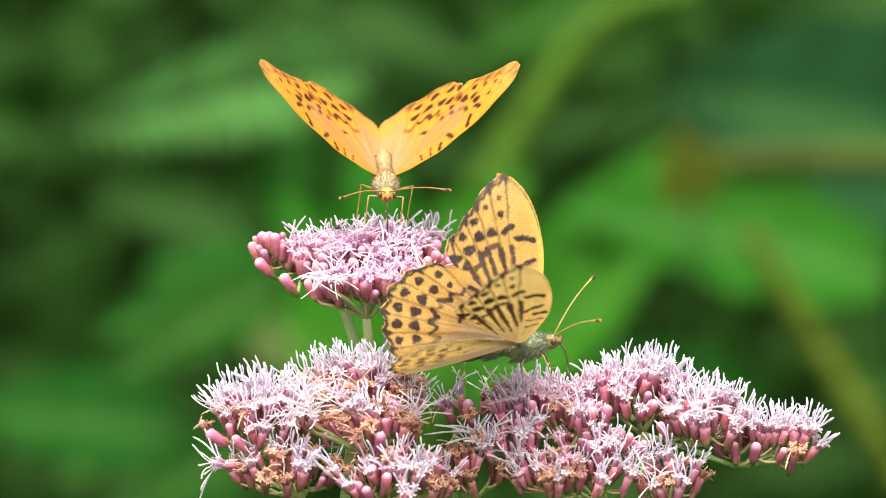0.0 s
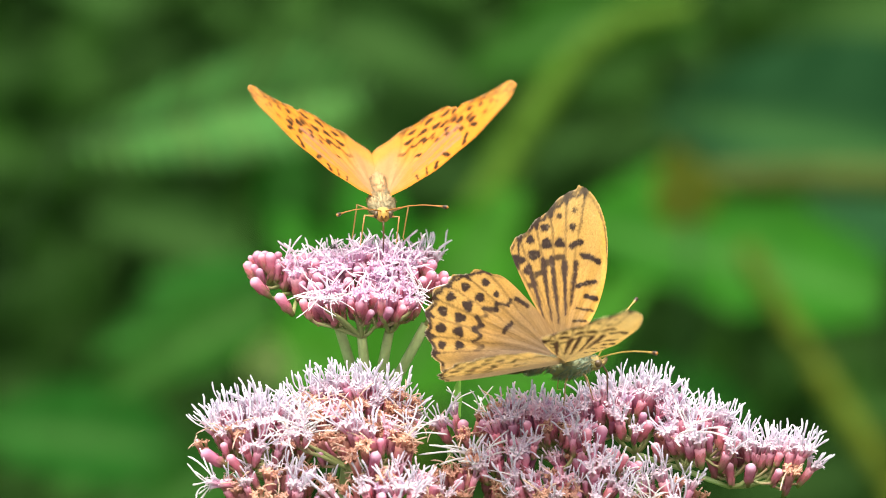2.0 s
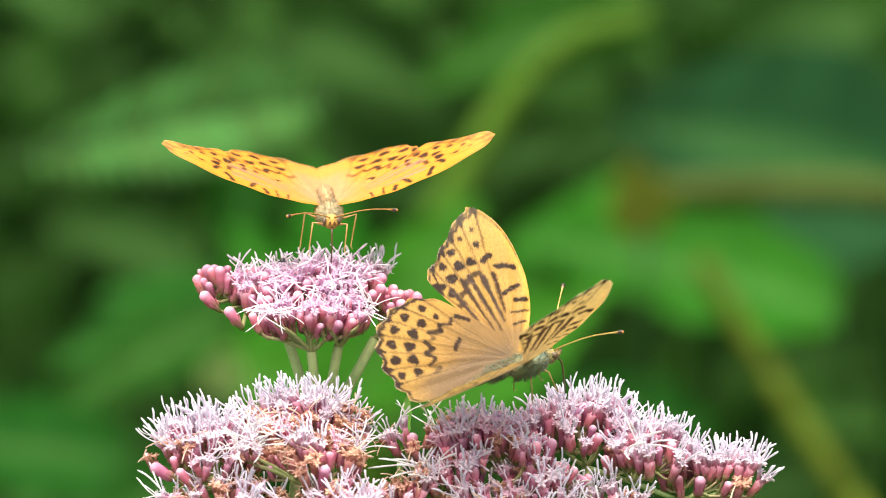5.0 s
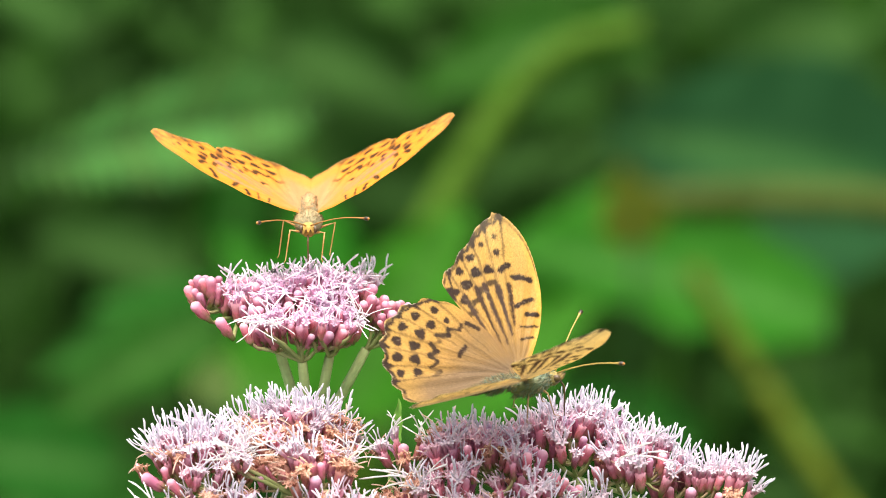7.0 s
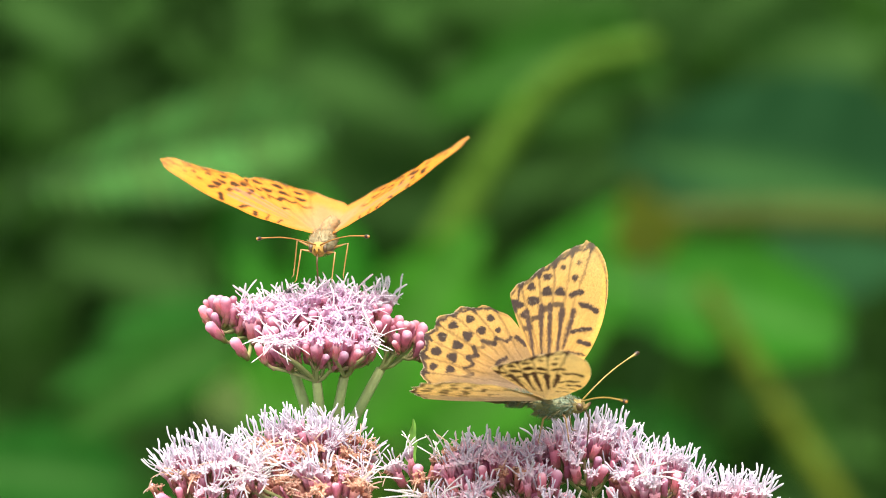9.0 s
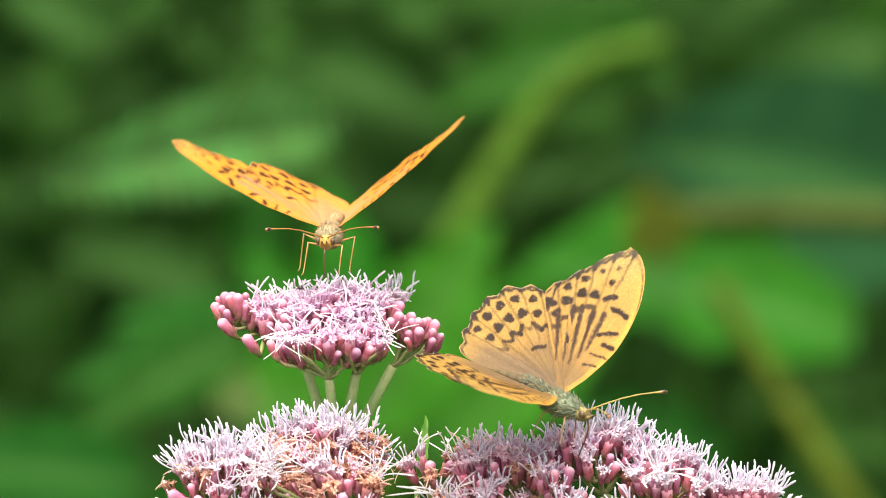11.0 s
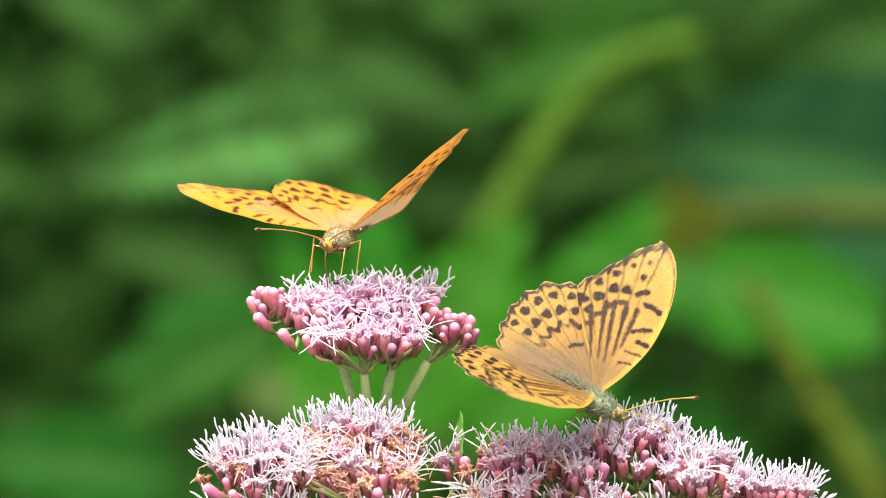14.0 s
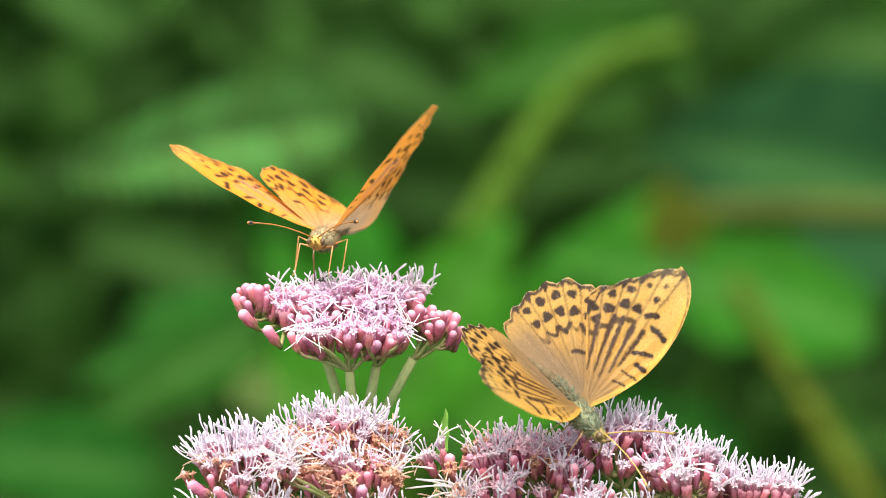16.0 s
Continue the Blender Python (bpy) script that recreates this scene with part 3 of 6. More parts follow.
def flowers():
    rosy = (0.22, 0.30, 0.10, 0.04, 0.08, 0.30)
    buds, few, stars, white = (1, 0, 0, 0, 0), (0.75, 0, 0.25, 0, 0), (0.42, 0, 0.58, 0, 0), (0.05, 0.88, 0.03, 0, 0, 0.04)
    pinkish, faded, dry = (0.32, 0.34, 0.02, 0.02, 0.18, 0.12), (0.18, 0.34, 0.02, 0.02, 0.38, 0.06), (0.20, 0.20, 0.08, 0.04, 0.48)
    salmon = (0.10, 0.24, 0.02, 0.05, 0.54, 0.05)
    flower_head("upper hemp agrimony head, pink buds round open white-lilac florets", [
        (-25, 0.8, -21, 7.5, 8, 3.2, 16, 2.45, stars, few),
        (-16.5, -5.4, -12, 10, 5, 3.0, 24, 2.45, stars, few),
        (-8.5, -4.6, -14, 5, 4, 2.5, 20, 2.4, few, few),
        (2.2, -2.6, -25, 5.6, 6, 2.6, 8, 2.35, buds, buds),
        (-35.2, 2.4, -25, 5.6, 6, 2.8, 4, 2.4, buds, buds),
        (-29, 1.6, -25, 5.0, 6, 2.2, 8, 2.4, buds, buds),
        (-14, 2.2, -23, 10, 10, 3.4, 18, 2.4, stars, stars),
        (-4.6, 0.4, -24, 6.0, 8, 2.8, 14, 2.4, few, buds),
    ], [(-37.6, -3.0, -17, "bud", -0.7, 0.7, 0.3, 1.15), (-32.4, -6.2, -12, "bud", -0.6, 0.8, 0.3, 1.15), (-27.6, -7.2, -10, "bud", -0.4, 0.9, 0.3, 1.0),
        (-2.8, 1.6, -33, "open", 0.1, 1, 0, 0.95), (-1.2, 1.0, -33, "open", 0.4, 1, 0, 0.95), (-4.2, 1.2, -34, "open", -0.2, 1, 0, 0.9),
        (-24.5, -6.4, -6, "long", -0.4, 0.5, 1, 0.72), (-22.0, -6.8, -6, "long", 0.1, 0.6, 1, 0.68), (-4.2, -6.6, -7, "long", 0.6, 0.7, 0.8, 0.7), (-11.5, -6.4, -6, "star", 0.1, 0.9, 0.6, 0.95)],
        (-14, -30, -32), (-0.020, 0.05), 21, boughs=4)
    flower_head("lower hemp agrimony head, fading pink-white with brown withered florets", [
        (-36.5, -29.6, 2, 12.4, 11, 7.0, 6, 2.9, white, salmon),
        (-17, -24.5, -4, 13.5, 11, 6.5, 6, 2.9, white, salmon),
        (-14, -33, 11, 12, 8, 4.0, 14, 3.0, salmon, salmon),
        (-32, -42, 12, 12, 8, 4.0, 14, 3.4, salmon, salmon),
        (-9, -43, 17, 12, 8, 4.0, 14, 3.2, faded, pinkish),
    ], [(-46.5, -37.6, 10, "bud", -0.85, 0.5, 0.1, 1.25), (-44, -43.4, 12, "long", -1, 0.1, 0.2, 0.95), (-41.5, -38.5, 12, "bud", -0.6, 0.8, 0.3, 1.1), (-28.6, -33.6, 16.5, "long", -0.2, 0.8, 0.8, 0.75), (-26.4, -34.2, 16.5, "long", 0.2, 0.7, 0.8, 0.7), (-27.4, -31.8, 16, "long", 0, 1, 0.5, 0.75)],
        (-22, -66, -2), (-0.028, 0.0), 22)
    flower_head("sparse hemp agrimony head, dark pink and withered", [
        (7, -30.5, 0, 7, 6, 2.5, 8, 3.7, (0.12, 0.1, 0.1, 0.14, 0.5), dry),
        (6, -41, 8, 8, 7, 4.0, 14, 3.6, dry, faded),
    ], [(3.5, -29.5, 2, "long", -0.3, 1, 0.2, 0.7), (11, -29, 3, "old", 0.2, 1, 0.2, 0.9)], (4, -66, -4), (0.004, 0.02), 23)
    flower_head("broad hemp agrimony head, lilac-pink florets with white styles", [
        (20, -29.6, 3, 11, 10, 4.0, 8, 2.8, (0.12, 0.36, 0.14, 0, 0.06, 0.32), (0.28, 0.2, 0.06, 0.02, 0.12, 0.32)),
        (39, -24.7, -2, 12, 10, 6.5, 8, 2.9, white, (0.4, 0.15, 0, 0, 0, 0.45)),
        (52, -31.0, 2, 9.5, 8, 5.0, 8, 2.9, white, pinkish),
        (66, -36.2, 0, 11, 6, 3.5, 8, 2.9, white, pinkish),
        (14, -37.5, 9, 8, 6, 3.0, 14, 3.0, rosy, rosy),
        (32, -36.5, 9, 9, 6, 3.0, 14, 3.0, rosy, pinkish),
        (26, -42, 13, 13, 7, 4.0, 14, 3.0, rosy, faded),
        (46, -43.5, 9, 9, 6, 4.0, 14, 3.8, faded, faded),
    ], [(30, -33, 12, "bud", 0, 1, 0.3, 1.1), (33, -32.5, 11, "bud", 0.2, 1, 0.3, 1.1), (27, -34, 13, "open", -0.1, 1, 0.3, 0.9)], (44, -70, -2), (0.044, 0.01), 24)
    # a young leaf between the heads
    off = Vector((0.004, 0.01, 0))
    lf = thing("young_leaf", off, "small light green leaf tip beside a thin stalk", "leaf")
    b, t = at(2.5, -34, -6) - off, at(5.0, -21.5, -8) - off
    s = Soup()
    leaf_soup(s, b, t, BACK + RIGHT * 0.6, 1.3 * MM, ((0.12, 0.27, 0.05), (0.18, 0.34, 0.06)), nl=14, nw=4)
    part("leaf", s.mesh("leaf", MAT_LEAF), lf)
    s = Soup()
    s.tube([Vector((0, 0, -0.01)), b.lerp(Vector((0, 0, 0)), 0.4), b], [0.0012, 0.001, 0.0006], 6, [(0.14, 0.22, 0.06)] * 3)
    part("stem", s.mesh("stem", MAT_STEM), lf)


def pollen_beetle(place):
    """A tiny dark beetle among the styles."""
    b = thing("pollen_beetle", place, "tiny black beetle among the styles of the upper flower head", "beetle")
    black, bronze = (0.016, 0.015, 0.014), (0.03, 0.026, 0.02)
    for sg in (-1, 1):
        s = Soup()
        s.blob(Vector((0.28 * sg, 0, 0)) * MM, (Vector((0.3, 0, 0)) * MM, Vector((0, 0.62, 0)) * MM, Vector((0, 0, 0.5)) * MM), (black, bronze), 7, 9)
        part("wing_case", s.mesh("wing_case", MAT_HORN), b)
    s = Soup()
    s.blob(Vector((0, -0.72, 0)) * MM, (Vector((0.46, 0, 0)) * MM, Vector((0, 0.3, 0)) * MM, Vector((0, 0, 0.4)) * MM), (black, black), 7, 9)
    part("pronotum", s.mesh("pronotum", MAT_HORN), b)
    s = Soup()
    s.blob(Vector((0, -1.02, -0.08)) * MM, (Vector((0.26, 0, 0)) * MM, Vector((0, 0.2, 0)) * MM, Vector((0, 0, 0.24)) * MM), (black, black), 6, 8)
    part("head", s.mesh("head", MAT_HORN), b)
    for sg in (-1, 1):
        for y in (-0.7, -0.1, 0.4):
            s = Soup()
            s.tube([Vector((0.3 * sg, y, -0.3)) * MM, Vector((0.75 * sg, y - 0.1, -0.25)) * MM, Vector((0.9 * sg, y, -0.7)) * MM], [0.07 * MM, 0.06 * MM, 0.03 * MM], 5, [black] * 3)
            part("leg", s.mesh("leg", MAT_HORN), b)


# ---- butterflies ----
FORE = ((0, 1.0), (5, 4.0), (11.5, 6.7), (19, 7.9), (27, 7.4), (33, 5.3), (36, 2.3), (35.8, 0), (32.6, -2.9), (29.7, -5.6), (26.6, -8.4), (23.4, -11.3), (21, -11.5), (13, -7.5), (5, -3), (0, -1.2))
HIND = ((0, 0.8), (8, -1.5), (15, -5.5), (20.5, -10), (22.3, -14.6), (21.8, -20), (19.4, -24.3), (16.2, -26.7), (11.8, -28), (7.4, -28), (3.2, -27.2), (0.2, -26), (-1.6, -23.5), (-1.7, -15), (-0.6, -6))
# bars: span, chord to span, chord, half width
FORE_BARS = ((21.6, 3.0, 20.6, 6.2, 0.75), (23.3, 0.6, 24.4, 2.2, 0.75), (15.2, 2.4, 16.2, 5.6, 0.55), (13.2, 4.2, 12.8, 6.2, 0.6),
             (10.4, 2.4, 10.2, 5.8, 0.3), (7.6, 2.0, 8.0, 4.6, 0.3))
HIND_BARS = ((9.4, -9.2, 7.6, -11.0, 0.42), (12.6, -5.2, 14.4, -7.4, 0.4))
FORE_VEINS = ((36, 2.6), (34.4, -1.0), (31.2, -4.2), (28.2, -7.1), (24.9, -10.2), (19, -10.4))
HIND_VEINS = ((22.3, -12.6), (21.9, -17.6), (20.5, -22.3), (17.9, -25.6), (14, -27.4), (9.5, -28), (5.2, -27.6))
HIND_HUB, FORE_HUB = (2.0, -2.0), (2.0, 0.0)
# spots in each cell between two veins: share of the way out, radius
FORE_CELL_SPOTS = (((0.87, 0.55), (0.76, 0.65)), ((0.89, 0.65), (0.71, 0.95)), ((0.89, 0.85), (0.77, 1.0)), ((0.89, 0.8), (0.77, 1.05)), ((0.88, 0.75), (0.77, 0.8)))
HIND_CELL_SPOTS = (((0.85, 0.85), (0.70, 0.7)), ((0.87, 0.95), (0.72, 0.95)), ((0.87, 1.0), (0.72, 1.15)), ((0.87, 1.05), (0.73, 1.0)), ((0.87, 1.0), (0.73, 1.15)), ((0.88, 0.9), (0.74, 0.95)))
FORE_STREAKS = ((7.0, -3.6, 18.4, -7.6, 0.38), (7.4, -2.2, 20.0, -5.0, 0.36), (7.0, -0.9, 20.4, -3.2, 0.38), (8.6, 0.5, 19.6, -0.6, 0.42), (11.0, 1.3, 19.8, 1.8, 0.36))


def outline(ctrl, n, scallop):
    pts = np.array(ctrl, dtype=float)
    m = len(pts)
    out = []
    for i in range(m - 1):
        p0, p1, p2, p3 = pts[max(i - 1, 0)], pts[i], pts[i + 1], pts[min(i + 2, m - 1)]
        k = max(2, int(n * np.linalg.norm(p2 - p1) / 95))
        for q in range(k):
            t = q / k
            out.append(0.5 * (2 * p1 + (p2 - p0) * t + (2 * p0 - 5 * p1 + 4 * p2 - p3) * t * t + (3 * p1 - p0 - 3 * p2 + p3) * t ** 3))
    out.append(pts[-1])
    out = np.array(out)
    r = np.linalg.norm(out, axis=1)
    far_ = np.clip((r - 20) / 3, 0, 1) * (out[:, 1] < 1)
    return out * (1 - scallop * far_ * (0.5 + 0.5 * np.cos(np.arctan2(out[:, 1], out[:, 0]) * 38)))[:, None]


def seg(p, a, b):
    a, b = np.array(a, float), np.array(b, float)
    t = np.clip(((p - a) @ (b - a)) / ((b - a) @ (b - a)), 0, 1)
    return np.linalg.norm(p - (a + t[:, None] * (b - a)), axis=1), t


def cover(col, mask, pigment):
    return col + (np.array(pigment) - col) * np.clip(mask, 0, 1)[:, None]


def soft(d, w, blur=0.18):
    return np.clip((w - d) / blur + 0.5, 0, 1)


def rough_noise(p, scale, seed):
    rs = np.random.RandomState(seed)
    tot = np.zeros(len(p))
    for k in range(5):
        v = rs.randn(2) * scale * (1.6 ** k)
        tot += np.sin(p @ v + rs.rand() * 6.3 + 1.5 * np.sin(p @ rs.randn(2) * scale)) / (1.3 ** k)
    return tot / 2.6


def wing_pigment(p, fore, upper, rim, look_):
    """Pigment over a wing: p is span and chord in mm, rim runs to 1 at the edge."""
    dark, ground_, edge_, base_, heavy = look_["dark"], look_["ground"], look_["edge"], look_["base"], look_["heavy"]
    nse = rough_noise(p, 1.1, 3)
    jit = np.random.RandomState(6).normal(0, 0.085, (len(p), 2))
    q = p + np.stack([rough_noise(p, 1.7, 7), rough_noise(p, 1.7, 8)], 1) * 0.11 + np.stack([rough_noise(p, 0.7, 17), rough_noise(p, 0.7, 18)], 1) * 0.22 + jit
    col = np.tile(np.array(ground_, float), (len(p), 1))
    reach = np.linalg.norm(p, axis=1)
    if upper:
        col = cover(col, np.clip((reach - 14) / 18, 0, 1) * 0.5, edge_)
        wide = look_["base_reach"] * (1.0 if fore else 1.5)
        col = cover(col, np.clip((wide - reach) / 9, 0, 0.85) + 0.08 * nse * (reach < wide + 3), base_)
        if not fore:
            col = cover(col, np.clip((5.5 - p[:, 0]) / 3.5, 0, 0.85) * np.clip((26 - reach) / 6, 0.3, 1), look_["inner"])
    elif fore:
        col = cover(col, np.full(len(p), 0.75), look_["under_fore"])
    else:
        col = cover(col, np.full(len(p), 0.95), look_["under_hind"])
        col = cover(col, np.clip((reach - 16) / 5, 0, 0.85), look_["under_rim"])
        col = cover(col, np.clip(0.25 + 0.75 * rough_noise(p, 0.45, 21), 0, 1) * np.clip(1 - np.abs(reach - 20) / 7, 0, 1) * look_["blotch"], look_["blotch_pigment"])
        for a, b, w in (((0, -1), (17, -7), 1.3), ((0, -2), (18, -16), 1.0)):
            d, t = seg(q, a, b)
            col = cover(col, soft(d, w, 1.6) * 0.5, look_["silver"])
        col = cover(col, np.clip((7.5 - p[:, 0] + 1.2 * nse) / 3, 0, 0.9), look_["under_inner"])
    strength = 1.0 if upper else look_["under_marks"][0 if fore else 1]
    if fore and upper:
        d = q[:, 1] - np.interp(q[:, 0], [p_[0] for p_ in FORE[:7]], [p_[1] for p_ in FORE[:7]])
        col = cover(col, soft(-d, 0.9, 0.9) * 0.75, look_["costa"])
    veins, hub = (FORE_VEINS, FORE_HUB) if fore else (HIND_VEINS, HIND_HUB)
    hub = np.array(hub)
    # glare on the forewing tip is put into the pigment: its marks fade
    glare_fade = 1 - look_["pale_tip"] * np.clip((p[:, 0] - 27) / 6, 0, 1) if fore else np.ones(len(p))
    for i, spots in enumerate(FORE_CELL_SPOTS if fore else HIND_CELL_SPOTS):
        mid = (np.array(veins[i], float) + np.array(veins[i + 1], float)) / 2
        for share, r in spots:
            c = hub + (mid - hub) * share
            d = np.hypot(q[:, 0] - c[0], q[:, 1] - c[1]) * (1 + 0.10 * np.sin(3 * np.arctan2(q[:, 1] - c[1], q[:, 0] - c[0]) + c[0]))
            col = cover(col, soft(d, r * heavy, 0.28) * strength * glare_fade, dark)
        if fore and 0 < i:
            # the dark patch where the streaks end
            c = hub + (mid - hub) * (0.63 - 0.02 * (i % 2))
            d = np.maximum(np.abs((q - c) @ ((mid - hub) / np.linalg.norm(mid - hub))) * 1.2, np.abs((q - c) @ np.array((-(mid - hub)[1], (mid - hub)[0])) / np.linalg.norm(mid - hub)) * 0.75)
            col = cover(col, soft(d, 0.72 * heavy, 0.35) * strength * 0.9, dark)
        if not fore:
            # the broken zigzag across the middle
            for e0, e1, f0, f1 in ((veins[i], mid, 0.61, 0.55), (mid, veins[i + 1], 0.55, 0.61)):
                d, t = seg(q, hub + (np.array(e0) - hub) * f0, hub + (np.array(e1) - hub) * f1)
                col = cover(col, soft(d, (0.34 + 0.16 * (i % 2)) * heavy, 0.3) * strength * (0.95 if i % 3 != 2 else 0.6), dark)
        # a crescent on the margin of the cell
        d, t = seg(q, hub + (np.array(veins[i]) - hub) * 0.985, hub + (mid - hub) * 0.955)
        e, t = seg(q, hub + (mid - hub) * 0.955, hub + (np.array(veins[i + 1]) - hub) * 0.985)
        col = cover(col, soft(np.minimum(d, e), 0.26 * heavy, 0.35) * strength * look_["margin"] * glare_fade, dark)
    for s0, f0, s1, f1, w in (FORE_BARS if fore else HIND_BARS):
        d, _ = seg(q, (s0, f0), (s1, f1))
        col = cover(col, soft(d, w * heavy * (0.8 if fore else 1.15), 0.3) * strength, dark)
    if fore:
        for s0, f0, s1, f1, w in FORE_STREAKS:
            d, t = seg(q, (s0, f0), (s1, f1))
            col = cover(col, soft(d, w * look_["streak"] * (0.35 + 0.75 * t), 0.35) * strength * look_["streak_amount"], look_["streak_pigment"])
    for e in veins:
        d, t = seg(q, hub, e)
        col = cover(col, soft(d, 0.2 * heavy, 0.2) * (0.1 + 0.9 * t) * strength * look_["vein"], dark)
        d, t = seg(q, np.array(e) * 0.93, np.array(e) * 1.02)
        col = cover(col, soft(d, (0.25 + 0.85 * t) * heavy, 0.4) * strength * look_["margin"] * glare_fade, dark)
    # scaly dark rim, pale fringe
    along = np.clip((reach - 20) / 4, 0, 1)
    if upper or not fore:
        col = cover(col, soft(np.abs(rim - 0.975), 0.014, 0.010) * along * 0.8 * look_["margin"] * (0.75 + 0.4 * nse) * glare_fade, dark)
        col = cover(col, soft(1.0 - rim, 0.006, 0.006) * along * 0.6 * (0.5 + 0.5 * np.sign(nse)), (0.75, 0.62, 0.42))
    # the same glare, as a pale wash in the tip's colour
    if fore and upper:
        col = cover(col, (1 - glare_fade) * 0.5, (0.86, 0.72, 0.44))
    # worn scales
    col = cover(col, np.clip(nse - 0.75, 0, 1) * 0.5, mix3(ground_, (0.85, 0.7, 0.45), 0.6))
    ang = np.arctan2(p[:, 1], p[:, 0])
    col = col * (1 + look_["grain"] * (0.7 * np.sin(ang * 95 + 2 * nse) + 0.5 * np.sin(ang * 163 + 3 * nse)) * np.clip(1.3 - reach / 24, 0.15, 1))[:, None]
    grain = np.random.RandomState(4).normal(0, look_["grain"], len(p))
    return col * (1 + 0.05 * nse + grain)[:, None]


def wing_mesh(name, fore, side, size, look_, n_edge=380, n_reach=112):
    shape = tuple((a, c * (look_["fore_trail"] if c < 0 else 1)) for a, c in FORE) if fore else tuple((a * (1 + (look_["hind_shape"][0] - 1) * min(1, max(0, a / 14))), c * (1 + (look_["hind_shape"][1] - 1) * min(1, max(0, 1 - a / 8)))) for a, c in HIND)
    if fore and look_["blunt"]:
        shape = tuple((a + look_["blunt"] * max(0, 1 - abs(c + 3.5) / 5), c) for a, c in shape)
    edge = outline(shape, n_edge, look_["scallop"] * (0.6 if fore else 1.0))
    # the outer margin is frayed
    worn = np.clip((np.linalg.norm(edge, axis=1) - 19) / 4, 0, 1) * np.random.RandomState(12 + side + fore).rand(len(edge))
    edge = edge * (1 - look_["fray"] * worn)[:, None]
    m = len(edge)
    r = np.linspace(0.0, 1.0, n_reach + 1)[1:] ** 0.9
    hub = np.array((0.6, 0.0) if fore else (0.6, -1.0))
    pts = hub + (edge - hub)[None, :, :] * r[:, None, None]
    rim = np.repeat(r, m)
    flat = pts.reshape(-1, 2)
    reach = np.linalg.norm(flat, axis=1)
    # the blade is cambered and rises in shallow pleats between its veins
    ang = np.arctan2(flat[:, 1], flat[:, 0])
    lift = (0.0011 * reach ** 2 - 0.04 * reach) * (1 if fore else 0.8) + 0.10 * np.sin(ang * (34 if fore else 26)) * np.clip(reach / 14, 0, 1)
    thick = 0.07 * (1 - 0.8 * rim)
    k = 1.0 if side > 0 else -1.0
    top = np.stack([flat[:, 1], flat[:, 0] * k, lift + thick], 1)
    low = np.stack([flat[:, 1], flat[:, 0] * k, lift - thick], 1)
    if not fore:
        turn = radians(look_["hind_turn"])
        for skin in (top, low):
            x, y = skin[:, 0].copy(), skin[:, 1] * k
            y = y - look_["inner_fold"] * np.clip((6 - y) / 6, 0, 1) * np.clip(-x / 8, 0, 1)
            bend = turn * np.clip(y / 14, 0, 1)
            skin[:, 0], skin[:, 1] = (x * np.cos(bend) + y * np.sin(bend)) * look_["hind_scale"], k * (y * np.cos(bend) - x * np.sin(bend)) * look_["hind_scale"]
    verts = np.concatenate([top, low]) * MM * size
    cols = np.concatenate([wing_pigment(flat, fore, True, rim, look_), wing_pigment(flat, fore, False, rim, look_)])
    j, i = np.meshgrid(np.arange(n_reach - 1), np.arange(m - 1), indexing="ij")
    a = (j * m + i).ravel()
    quad = np.stack([a, a + m, a + m + 1, a + 1], 1)
    n = len(flat)
    up = quad if side > 0 else quad[:, ::-1]
    faces = np.concatenate([up[:, ::-1], up + n])
    me = bpy.data.meshes.new(name)
    me.from_pydata(verts.tolist(), [], faces.tolist())
    finish(me, np.clip(cols, 0.004, 0.95), look_["scales"])
    # the underside is scaled more densely
    me.materials.append(MAT_WING_UNDER)
    me.polygons.foreach_set("material_index", np.repeat([0, 1], len(up)).astype(np.int32))
    return me


